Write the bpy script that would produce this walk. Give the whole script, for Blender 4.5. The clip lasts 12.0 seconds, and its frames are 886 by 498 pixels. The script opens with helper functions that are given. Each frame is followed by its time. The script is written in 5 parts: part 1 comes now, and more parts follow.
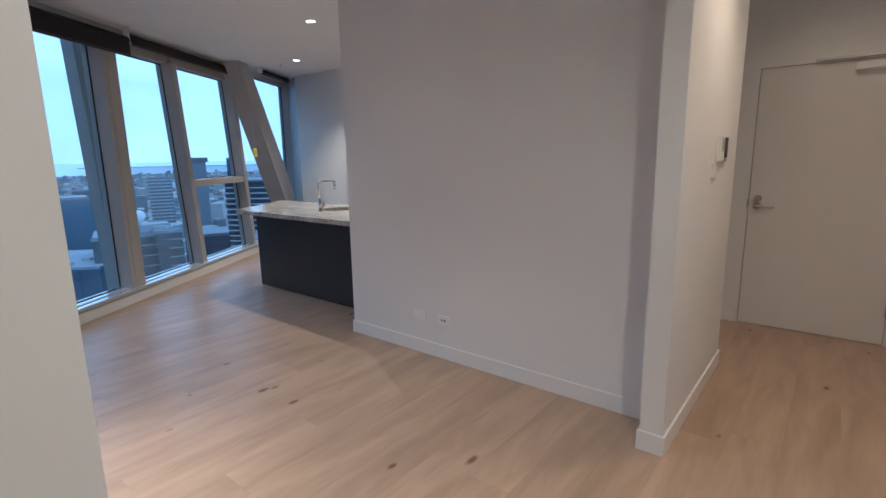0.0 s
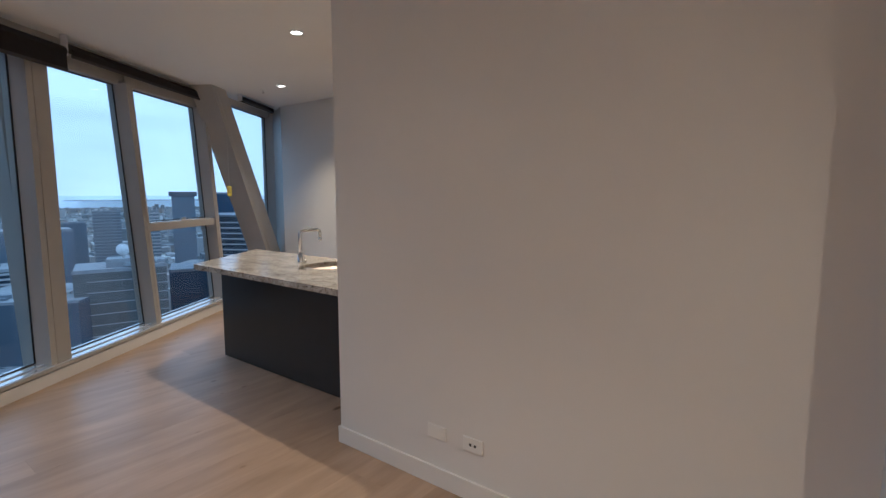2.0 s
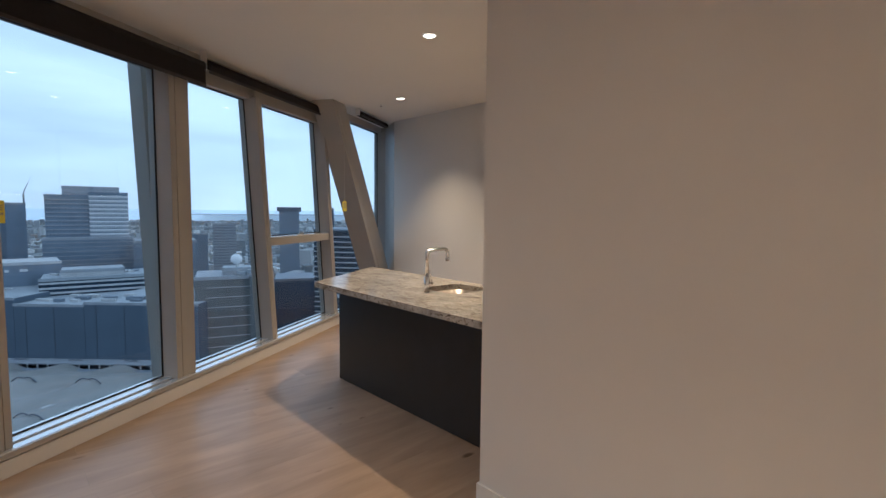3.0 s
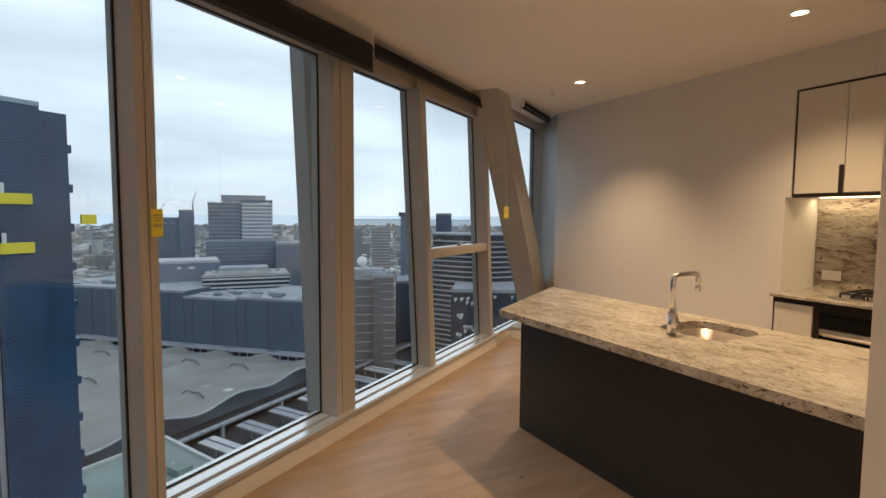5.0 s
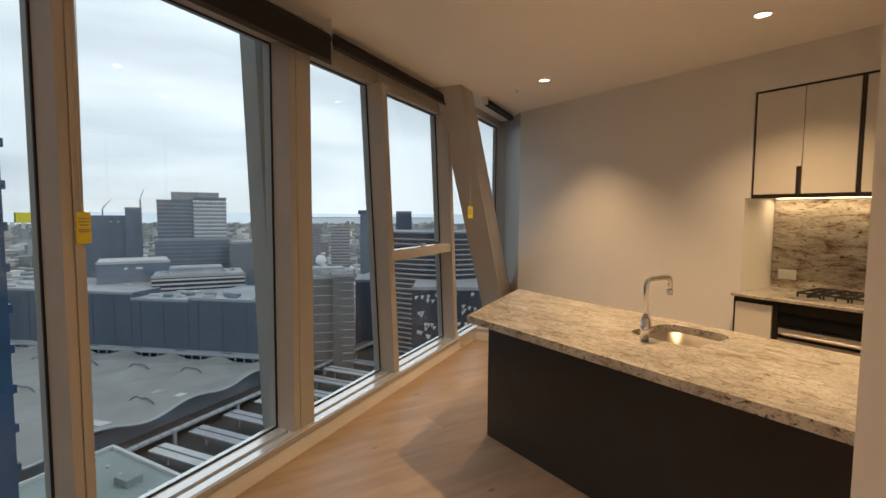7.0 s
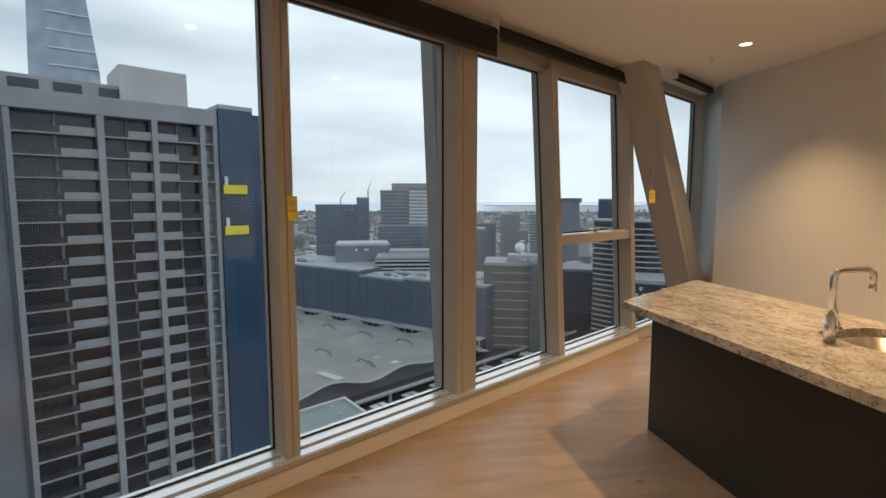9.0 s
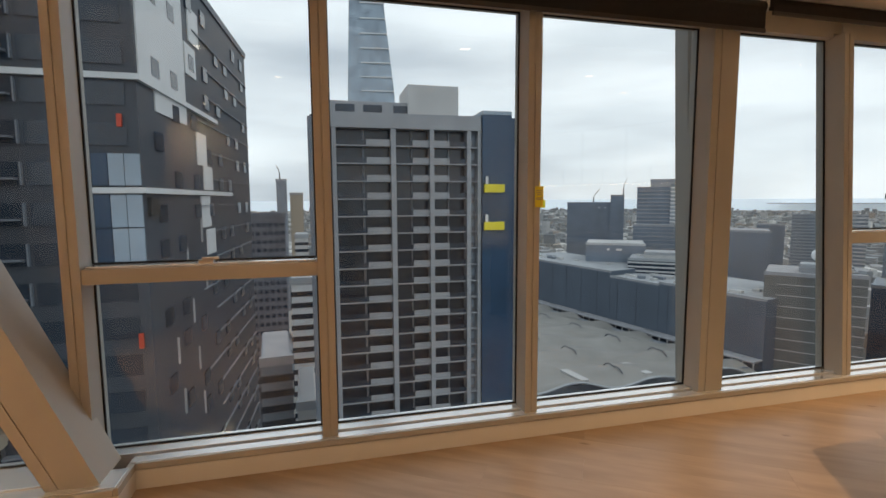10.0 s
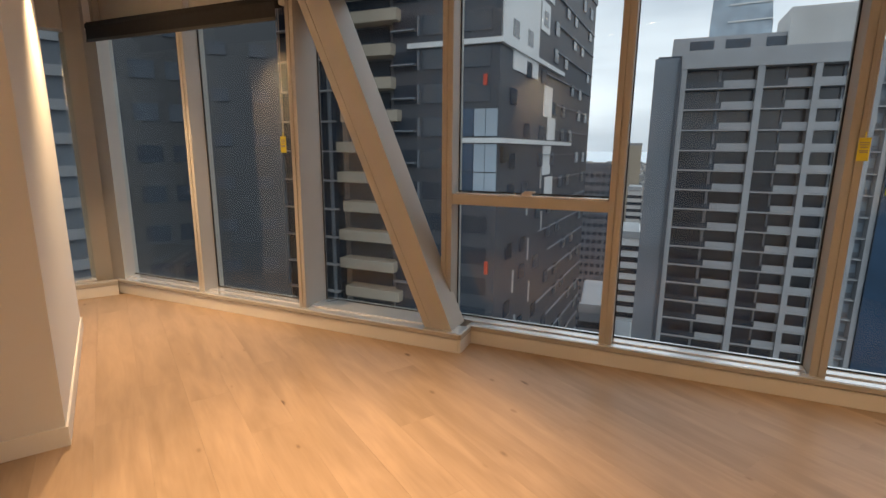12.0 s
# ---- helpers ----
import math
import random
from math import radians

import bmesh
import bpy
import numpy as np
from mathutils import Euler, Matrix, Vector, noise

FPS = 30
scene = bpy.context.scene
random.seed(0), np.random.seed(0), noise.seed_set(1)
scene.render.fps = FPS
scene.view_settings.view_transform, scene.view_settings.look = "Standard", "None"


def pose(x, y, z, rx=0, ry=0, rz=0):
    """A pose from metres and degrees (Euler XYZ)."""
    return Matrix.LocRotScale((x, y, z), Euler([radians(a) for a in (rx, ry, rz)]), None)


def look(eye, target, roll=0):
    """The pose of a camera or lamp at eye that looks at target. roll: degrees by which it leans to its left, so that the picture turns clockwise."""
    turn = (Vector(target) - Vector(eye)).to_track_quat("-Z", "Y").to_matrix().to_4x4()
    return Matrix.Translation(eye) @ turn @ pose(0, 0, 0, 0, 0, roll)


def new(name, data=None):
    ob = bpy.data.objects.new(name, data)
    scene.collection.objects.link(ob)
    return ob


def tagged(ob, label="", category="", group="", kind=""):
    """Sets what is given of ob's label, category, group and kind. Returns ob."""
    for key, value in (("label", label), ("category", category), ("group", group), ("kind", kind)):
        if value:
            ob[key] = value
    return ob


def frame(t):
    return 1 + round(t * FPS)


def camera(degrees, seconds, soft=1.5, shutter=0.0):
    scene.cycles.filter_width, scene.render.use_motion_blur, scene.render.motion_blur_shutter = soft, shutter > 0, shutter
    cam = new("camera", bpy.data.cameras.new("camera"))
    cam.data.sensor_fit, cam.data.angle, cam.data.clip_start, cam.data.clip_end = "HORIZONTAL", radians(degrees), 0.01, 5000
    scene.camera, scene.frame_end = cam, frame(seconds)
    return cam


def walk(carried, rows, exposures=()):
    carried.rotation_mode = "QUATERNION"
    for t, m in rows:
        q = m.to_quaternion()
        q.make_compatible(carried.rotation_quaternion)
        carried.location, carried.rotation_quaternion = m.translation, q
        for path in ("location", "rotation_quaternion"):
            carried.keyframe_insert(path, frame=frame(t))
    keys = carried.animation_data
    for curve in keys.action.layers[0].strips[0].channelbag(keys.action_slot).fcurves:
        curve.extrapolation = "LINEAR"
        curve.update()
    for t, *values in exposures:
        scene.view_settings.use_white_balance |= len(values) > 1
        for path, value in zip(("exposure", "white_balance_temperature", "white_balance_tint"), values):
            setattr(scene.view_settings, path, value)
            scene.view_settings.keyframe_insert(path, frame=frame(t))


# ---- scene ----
cam = camera(84.1, 12.0)
PATH = [
    (0, (0.247, -0.103, 1.421), (0.031, 1.851, 1.049), -1.0),
    (0.5, (0.237, 0.141, 1.451), (0.127, 2.118, 1.17), 0.4),
    (1, (0.177, 0.422, 1.453), (0.267, 2.402, 1.179), 1.2),
    (1.5, (0.047, 0.66, 1.473), (0.164, 2.642, 1.23), 0.9),
    (2, (-0.072, 0.945, 1.475), (-0.242, 2.926, 1.254), 0.0),
    (2.5, (-0.22, 1.149, 1.482), (-0.691, 3.081, 1.278), 0.7),
    (3, (-0.482, 1.335, 1.467), (-1.007, 3.259, 1.314), 0.6),
    (3.5, (-0.7, 1.496, 1.473), (-1.339, 3.386, 1.326), 0.4),
    (5.5, (-1.381, 2.043, 1.486), (-2.383, 3.769, 1.348), 0.2),
    (6, (-1.302, 2.077, 1.494), (-2.313, 3.797, 1.354), 0.0),
    (6.5, (-1.412, 2.061, 1.507), (-2.221, 3.884, 1.362), 0.4),
    (8.5, (-1.247, 2.128, 1.486), (-2.373, 3.772, 1.318), -0.1),
    (9, (-1.115, 2.099, 1.478), (-2.572, 3.454, 1.282), 0.0),
    (9.5, (-0.999, 2.031, 1.46), (-2.726, 3.021, 1.267), -1.2),
    (10, (-0.807, 1.988, 1.429), (-2.736, 2.476, 1.227), -0.3),
    (10.5, (-0.61, 1.983, 1.456), (-2.594, 2.111, 1.236), -0.9),
    (11, (-0.452, 2.033, 1.461), (-2.416, 1.749, 1.21), -1.0),
    (11.5, (-0.278, 2.17, 1.416), (-2.15, 1.558, 1.072), 0.3),
    (12, (-0.149, 2.238, 1.423), (-1.951, 1.467, 1.024), 0.5),
]
EXPOSURES = [
    (0.0, 0.1, 4080, 4), (0.5, 0.1, 4150, 4), (1.0, 0.06, 4400, 4), (1.5, 0.0, 4500, 5), (2.5, -0.1, 4700, 6), (3.5, -0.04, 5400, 8),
    (5.5, 0.05, 6550, 10), (6.5, 0.05, 6700, 10), (8.5, 0.03, 6600, 10), (9.5, 0.04, 6750, 11), (10.5, 0.03, 7100, 13), (11.2, 0.05, 7100, 13), (12.0, 0.12, 6800, 12),
]
walk(cam, [(t, look(eye, target, roll)) for t, eye, target, roll in PATH], EXPOSURES)

# ---- plan ----
# Facade grid along y; interior grid (u along the partition, v towards the kitchen) turned about P0.
P0, TURNED = (-0.92, 3.69), -32.6
UVM = pose(P0[0], P0[1], 0, 0, 0, TURNED)
ID = Matrix.Identity(4)
CEIL, GROUND = 2.73, -105.0


def uv(u, v, z=0.0):
    return UVM @ Vector((u, v, z))


# ---- world and light ----
world = bpy.data.worlds.new("overcast_sky")
scene.world = world
world.use_nodes = True
wn, wl = world.node_tree.nodes, world.node_tree.links
wn.clear()
sky = wn.new("ShaderNodeTexSky")
sky.sky_type, sky.sun_disc = "NISHITA", False
sky.sun_elevation, sky.sun_rotation = radians(28), radians(-60)
coord, mapping, cloud = wn.new("ShaderNodeTexCoord"), wn.new("ShaderNodeMapping"), wn.new("ShaderNodeTexNoise")
mapping.inputs["Scale"].default_value = (1.0, 1.0, 5.5)
mapping.inputs["Location"].default_value = (0.3, 0.1, 0.35)
cloud.inputs["Scale"].default_value, cloud.inputs["Detail"].default_value, cloud.inputs["Roughness"].default_value = 1.5, 4.5, 0.45
ramp = wn.new("ShaderNodeValToRGB")
ramp.color_ramp.elements[0].position, ramp.color_ramp.elements[0].color = 0.33, (0.47, 0.52, 0.58, 1)
ramp.color_ramp.elements[1].position, ramp.color_ramp.elements[1].color = 0.62, (0.86, 0.89, 0.92, 1)
gain, mix, back, wout = wn.new("ShaderNodeVectorMath"), wn.new("ShaderNodeMix"), wn.new("ShaderNodeBackground"), wn.new("ShaderNodeOutputWorld")
gain.operation, gain.inputs["Scale"].default_value = "SCALE", 13.3
mix.data_type, mix.inputs["Factor"].default_value = "RGBA", 0.97
back.inputs["Strength"].default_value = 0.1
wl.new(coord.outputs["Generated"], mapping.inputs["Vector"])
wl.new(mapping.outputs["Vector"], cloud.inputs["Vector"])
wl.new(cloud.outputs["Fac"], ramp.inputs["Fac"])
wl.new(ramp.outputs["Color"], gain.inputs[0])
wl.new(sky.outputs["Color"], mix.inputs["A"])
wl.new(gain.outputs["Vector"], mix.inputs["B"])
wl.new(mix.outputs["Result"], back.inputs["Color"])
wl.new(back.outputs["Background"], wout.inputs["Surface"])

sun = new("sun", bpy.data.lights.new("sun", "SUN"))
sun.data.energy, sun.data.angle, sun.data.color = 0.5, radians(25), (1.0, 0.96, 0.9)
sun.matrix_world = look((40, 20, 40), (0, 0, 0))

WARM = (1.0, 0.66, 0.35)
HALL_WARM = (1.0, 0.56, 0.24)
LAMP_W = 215.0
# Downlights: x, y, strength, beam in degrees
DOWNLIGHTS = [
    (-1.55, 4.82, 0.60, 115), (-2.45, 6.65, 0.62, 100), (-0.90, 5.69, 0.62, 115), (-2.15, 3.27, 0.17, 110), (-1.15, 2.05, 0.09, 155), (-0.75, 1.62, 0.56, 92),
    # The last two are unseen corridor lamps, added to brighten nearby walls.
    (-1.70, 1.05, 1.70, 62), (-2.40, -1.30, 1.55, 92), (1.70, 2.31, 0.26, 125), (2.31, 3.17, 0.08, 140), (0.40, -0.80, 0.20, 115), (0.95, 0.55, 0.40, 150),
]


# ---- materials ----
def material(name, base=(0.8, 0.8, 0.8), rough=0.5, metal=0.0, vary=0.0, scale=4.0, bump=0.0, bump_scale=60.0, spec=0.5):
    """A plain surface with blotches at one scale and fine relief at another."""
    m = bpy.data.materials.new(name)
    m.use_nodes = True
    n, l = m.node_tree.nodes, m.node_tree.links
    b = n["Principled BSDF"]
    b.inputs["Base Color"].default_value = (*base, 1)
    b.inputs["Roughness"].default_value, b.inputs["Metallic"].default_value = rough, metal
    b.inputs["Specular IOR Level"].default_value = spec
    tc = n.new("ShaderNodeTexCoord")
    if vary:
        t = n.new("ShaderNodeTexNoise")
        t.inputs["Scale"].default_value, t.inputs["Detail"].default_value = scale, 8.0
        r = n.new("ShaderNodeValToRGB")
        r.color_ramp.elements[0].position, r.color_ramp.elements[1].position = 0.3, 0.7
        r.color_ramp.elements[0].color = (*[c * (1 - vary) for c in base], 1)
        r.color_ramp.elements[1].color = (*[min(1, c * (1 + vary)) for c in base], 1)
        l.new(tc.outputs["Object"], t.inputs["Vector"])
        l.new(t.outputs["Fac"], r.inputs["Fac"])
        l.new(r.outputs["Color"], b.inputs["Base Color"])
        rr = n.new("ShaderNodeMapRange")
        rr.inputs["To Min"].default_value, rr.inputs["To Max"].default_value = max(0.02, rough * 0.85), min(1, rough * 1.15)
        l.new(t.outputs["Fac"], rr.inputs["Value"])
        l.new(rr.outputs["Result"], b.inputs["Roughness"])
    if bump:
        t2, bp = n.new("ShaderNodeTexNoise"), n.new("ShaderNodeBump")
        t2.inputs["Scale"].default_value, t2.inputs["Detail"].default_value = bump_scale, 4.0
        bp.inputs["Strength"].default_value, bp.inputs["Distance"].default_value = bump, 0.002
        l.new(tc.outputs["Object"], t2.inputs["Vector"])
        l.new(t2.outputs["Fac"], bp.inputs["Height"])
        l.new(bp.outputs["Normal"], b.inputs["Normal"])
    return m


def glowing(name, colour, strength):
    m = bpy.data.materials.new(name)
    m.use_nodes = True
    b = m.node_tree.nodes["Principled BSDF"]
    b.inputs["Base Color"].default_value = (0.8, 0.8, 0.8, 1)
    b.inputs["Emission Color"].default_value = (*colour, 1)
    b.inputs["Emission Strength"].default_value = strength
    return m


def glass_material(name, tint=(0.88, 0.94, 0.97)):
    """Clear pane: tinted passage, with mirror gloss that grows at grazing angles."""
    m = bpy.data.materials.new(name)
    m.use_nodes = True
    n, l = m.node_tree.nodes, m.node_tree.links
    n.clear()
    out, mx, tr, gl, lw, pw, sc = (n.new("ShaderNode" + k) for k in ("OutputMaterial", "MixShader", "BsdfTransparent", "BsdfGlossy", "LayerWeight", "Math", "MapRange"))
    tr.inputs["Color"].default_value = (*tint, 1)
    gl.inputs["Roughness"].default_value = 0.0
    lw.inputs["Blend"].default_value = 0.5
    pw.operation, pw.inputs[1].default_value = "POWER", 5.0
    sc.inputs["To Min"].default_value, sc.inputs["To Max"].default_value = 0.038, 0.8
    l.new(lw.outputs["Facing"], pw.inputs[0])
    l.new(pw.outputs["Value"], sc.inputs["Value"])
    l.new(sc.outputs["Result"], mx.inputs["Fac"])
    l.new(tr.outputs["BSDF"], mx.inputs[1])
    l.new(gl.outputs["BSDF"], mx.inputs[2])
    l.new(mx.outputs["Shader"], out.inputs["Surface"])
    return m


def oak_material(name):
    """Pale oak boards: long grain, cathedral figure, dark knots; each board has its own tone and offset."""
    m = bpy.data.materials.new(name)
    m.use_nodes = True
    n, l = m.node_tree.nodes, m.node_tree.links
    b = n["Principled BSDF"]
    tc, info = n.new("ShaderNodeTexCoord"), n.new("ShaderNodeObjectInfo")
    off = n.new("ShaderNodeVectorMath")
    off.operation = "MULTIPLY_ADD"
    off.inputs[1].default_value = (1, 1, 1)
    shift = n.new("ShaderNodeVectorMath")
    shift.operation, shift.inputs["Scale"].default_value = "SCALE", 40.0
    comb = n.new("ShaderNodeCombineXYZ")
    for k in ("X", "Y", "Z"):
        l.new(info.outputs["Random"], comb.inputs[k])
    l.new(comb.outputs["Vector"], shift.inputs[0])
    l.new(tc.outputs["Object"], off.inputs[0])
    l.new(shift.outputs["Vector"], off.inputs[2])
    grain_map = n.new("ShaderNodeMapping")
    grain_map.inputs["Scale"].default_value = (26.0, 2.2, 26.0)
    grain = n.new("ShaderNodeTexNoise")
    grain.inputs["Scale"].default_value, grain.inputs["Detail"].default_value, grain.inputs["Distortion"].default_value = 2.0, 6.0, 0.6
    fig_map = n.new("ShaderNodeMapping")
    fig_map.inputs["Scale"].default_value = (6.0, 1.1, 6.0)
    fig = n.new("ShaderNodeTexNoise")
    fig.inputs["Scale"].default_value, fig.inputs["Detail"].default_value, fig.inputs["Distortion"].default_value = 1.4, 3.0, 0.5
    knot_map = n.new("ShaderNodeMapping")
    knot_map.inputs["Scale"].default_value = (5.5, 2.6, 5.5)
    knot = n.new("ShaderNodeTexVoronoi")
    knot.inputs["Scale"].default_value = 1.0
    for mp, tx in ((grain_map, grain), (fig_map, fig), (knot_map, knot)):
        l.new(off.outputs["Vector"], mp.inputs["Vector"])
        l.new(mp.outputs["Vector"], tx.inputs["Vector"])
    r1 = n.new("ShaderNodeValToRGB")
    e = r1.color_ramp.elements
    e[0].position, e[0].color = 0.28, (0.35, 0.25, 0.168, 1)
    e[1].position, e[1].color = 0.72, (0.475, 0.345, 0.24, 1)
    l.new(fig.outputs["Fac"], r1.inputs["Fac"])
    r2 = n.new("ShaderNodeValToRGB")
    r2.color_ramp.elements[0].position, r2.color_ramp.elements[0].color = 0.3, (0.95, 0.94, 0.93, 1)
    r2.color_ramp.elements[1].position, r2.color_ramp.elements[1].color = 0.65, (1.03, 1.03, 1.03, 1)
    l.new(grain.outputs["Fac"], r2.inputs["Fac"])
    mul = n.new("ShaderNodeMix")
    mul.data_type, mul.blend_type = "RGBA", "MULTIPLY"
    mul.inputs["Factor"].default_value = 1.0
    l.new(r1.outputs["Color"], mul.inputs["A"])
    l.new(r2.outputs["Color"], mul.inputs["B"])
    r3 = n.new("ShaderNodeValToRGB")
    r3.color_ramp.elements[0].position, r3.color_ramp.elements[0].color = 0.018, (0.34, 0.27, 0.22, 1)
    r3.color_ramp.elements[1].position, r3.color_ramp.elements[1].color = 0.088, (1, 1, 1, 1)
    rare = n.new("ShaderNodeTexNoise")
    rare.inputs["Scale"].default_value, rare.inputs["Detail"].default_value = 3.5, 2.0
    l.new(off.outputs["Vector"], rare.inputs["Vector"])
    thin = n.new("ShaderNodeMath")
    thin.operation, thin.inputs[1].default_value, thin.inputs[2].default_value = "MULTIPLY_ADD", 0.5, -0.23
    l.new(rare.outputs["Fac"], thin.inputs[0])
    few = n.new("ShaderNodeMath")
    few.operation = "ADD"
    l.new(knot.outputs["Distance"], few.inputs[0])
    l.new(thin.outputs["Value"], few.inputs[1])
    l.new(few.outputs["Value"], r3.inputs["Fac"])
    mul2 = n.new("ShaderNodeMix")
    mul2.data_type, mul2.blend_type = "RGBA", "MULTIPLY"
    mul2.inputs["Factor"].default_value = 1.0
    l.new(mul.outputs["Result"], mul2.inputs["A"])
    l.new(r3.outputs["Color"], mul2.inputs["B"])
    tone = n.new("ShaderNodeMapRange")
    tone.inputs["To Min"].default_value, tone.inputs["To Max"].default_value = 0.95, 1.05
    l.new(info.outputs["Random"], tone.inputs["Value"])
    sc = n.new("ShaderNodeVectorMath")
    sc.operation = "SCALE"
    l.new(mul2.outputs["Result"], sc.inputs[0])
    l.new(tone.outputs["Result"], sc.inputs["Scale"])
    l.new(sc.outputs["Vector"], b.inputs["Base Color"])
    rr = n.new("ShaderNodeMapRange")
    rr.inputs["To Min"].default_value, rr.inputs["To Max"].default_value = 0.30, 0.46
    l.new(grain.outputs["Fac"], rr.inputs["Value"])
    l.new(rr.outputs["Result"], b.inputs["Roughness"])
    bp = n.new("ShaderNodeBump")
    bp.inputs["Strength"].default_value, bp.inputs["Distance"].default_value = 0.12, 0.001
    l.new(grain.outputs["Fac"], bp.inputs["Height"])
    l.new(bp.outputs["Normal"], b.inputs["Normal"])
    return m


def granite_material(name, stretch=(6.5, 13.0, 8.0), turn=(0, 0, 9), dark=0.0):
    """Cream granite: warped brown veins that run one way, grey clouds, charcoal flecks and fine crystals."""
    m = bpy.data.materials.new(name)
    m.use_nodes = True
    n, l = m.node_tree.nodes, m.node_tree.links
    b = n["Principled BSDF"]
    tc, mp = n.new("ShaderNodeTexCoord"), n.new("ShaderNodeMapping")
    mp.inputs["Rotation"].default_value = [radians(k) for k in turn]
    mp.inputs["Scale"].default_value = stretch
    l.new(tc.outputs["Object"], mp.inputs["Vector"])

    def field(scale, detail, rough, warp, source):
        t = n.new("ShaderNodeTexNoise")
        t.inputs["Scale"].default_value, t.inputs["Detail"].default_value = scale, detail
        t.inputs["Roughness"].default_value, t.inputs["Distortion"].default_value = rough, warp
        l.new(source, t.inputs["Vector"])
        return t.outputs["Fac"]

    def ramp(fac, stops):
        r = n.new("ShaderNodeValToRGB")
        e = r.color_ramp.elements
        e[0].position, e[0].color = stops[0][0], (*stops[0][1], 1)
        e[1].position, e[1].color = stops[-1][0], (*stops[-1][1], 1)
        for p, col in stops[1:-1]:
            e.new(p).color = (*col, 1)
        l.new(fac, r.inputs["Fac"])
        return r.outputs["Color"]

    def times(x, y, k):
        mul = n.new("ShaderNodeMix")
        mul.data_type, mul.blend_type = "RGBA", "MULTIPLY"
        mul.inputs["Factor"].default_value = k
        l.new(x, mul.inputs["A"])
        l.new(y, mul.inputs["B"])
        return mul.outputs["Result"]

    d = dark
    veins = ramp(field(1.7, 10.0, 0.72, 1.3 if not dark else 0.6, mp.outputs["Vector"]), [(0.32 + d, (0.15, 0.115, 0.09)), (0.39 + d, (0.33, 0.27, 0.21)), (0.45 + d, (0.47, 0.44, 0.385)), (0.56 + d, (0.60, 0.575, 0.52))])
    clouds = ramp(field(0.45, 4.0, 0.5, 1.0, mp.outputs["Vector"]), [(0.35, (0.72, 0.70, 0.68)), (0.65, (1.0, 0.99, 0.97))])
    flecks = ramp(field(2.8, 7.0, 0.6, 1.4, mp.outputs["Vector"]), [(0.34, (0.17, 0.145, 0.12)), (0.39, (1, 1, 1))])
    specks = ramp(field(9.5, 5.0, 0.6, 0.4, mp.outputs["Vector"]), [(0.36, (0.16, 0.13, 0.11)), (0.42, (1, 1, 1))])
    grain = ramp(field(140.0, 2.0, 0.5, 0.0, tc.outputs["Object"]), [(0.35, (0.82, 0.81, 0.80)), (0.65, (1.05, 1.05, 1.05))])
    l.new(times(times(times(veins, clouds, 1.0), flecks, 0.85), times(specks, grain, 1.0), 0.9), b.inputs["Base Color"])
    b.inputs["Roughness"].default_value = 0.2
    return m


PAINT = material("white_wall_paint", (0.76, 0.755, 0.74), 0.75, vary=0.015, scale=1.5, bump=0.03, bump_scale=180)
CEILING = material("ceiling_paint", (0.85, 0.84, 0.82), 0.85, vary=0.012, scale=1.2)
TRIM = material("skirting_enamel", (0.80, 0.79, 0.77), 0.4, vary=0.02, scale=3.0)
DOOR = material("door_enamel", (0.74, 0.72, 0.68), 0.5, vary=0.015, scale=2.0)
OAK = oak_material("pale_oak")
SUBFLOOR = material("board_joint", (0.20, 0.14, 0.10), 0.9, vary=0.2, scale=8)
GRANITE = granite_material("streaked_granite")
GRANITE_WALL = granite_material("veined_granite", (2.2, 8.0, 7.5), (0, 16, 0), 0.05)
CHARCOAL = material("charcoal_laminate", (0.030, 0.028, 0.027), 0.45, vary=0.12, scale=9.0, bump=0.1, bump_scale=200)
FRAME = material("window_enamel", (0.45, 0.43, 0.40), 0.42, vary=0.04, scale=3.0)
# Pale metallic base and coat put the sky's sheen into the sills.
FRAME_PALE = material("sky_sheen_sill", (0.86, 0.87, 0.88), 0.2, metal=0.6, vary=0.03, scale=3.0)
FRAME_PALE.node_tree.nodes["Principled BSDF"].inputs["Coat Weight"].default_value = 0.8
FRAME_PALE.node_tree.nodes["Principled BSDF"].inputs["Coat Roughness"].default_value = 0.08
GASKET = material("black_gasket", (0.012, 0.012, 0.014), 0.6)
BLIND = material("dark_blind_fabric", (0.010, 0.0095, 0.0115), 0.85, vary=0.1, scale=30, bump=0.3, bump_scale=400)
BLIND_BAR = material("blind_bar", (0.06, 0.055, 0.055), 0.5, metal=0.3)
GLASS = glass_material("window_glass")
CHROME = material("chrome", (0.80, 0.80, 0.82), 0.14, metal=1.0)
STEEL = material("brushed_steel", (0.62, 0.59, 0.55), 0.42, metal=1.0, vary=0.08, scale=14.0)
SINK_STEEL = material("sink_steel", (0.40, 0.36, 0.32), 0.38, metal=1.0, vary=0.1, scale=10.0)
SATIN = material("satin_nickel", (0.55, 0.53, 0.50), 0.32, metal=1.0)
PLASTIC = material("white_plastic", (0.82, 0.82, 0.80), 0.35)
SLOT = material("dark_slot", (0.02, 0.02, 0.02), 0.6)
CABINET = material("cabinet_laminate", (0.72, 0.69, 0.63), 0.4, vary=0.015, scale=2.0)
BRONZE = material("dark_bronze_edge", (0.035, 0.028, 0.022), 0.4, metal=0.2, vary=0.1, scale=20)
OVEN_GLASS = material("oven_glass", (0.010, 0.010, 0.011), 0.08)
IRON = material("cast_iron", (0.018, 0.017, 0.017), 0.6, bump=0.2, bump_scale=200)
TAG = material("yellow_tag", (0.80, 0.70, 0.06), 0.5, vary=0.06, scale=60)
LED = glowing("lamp_face", (1.0, 0.80, 0.55), 9.0)
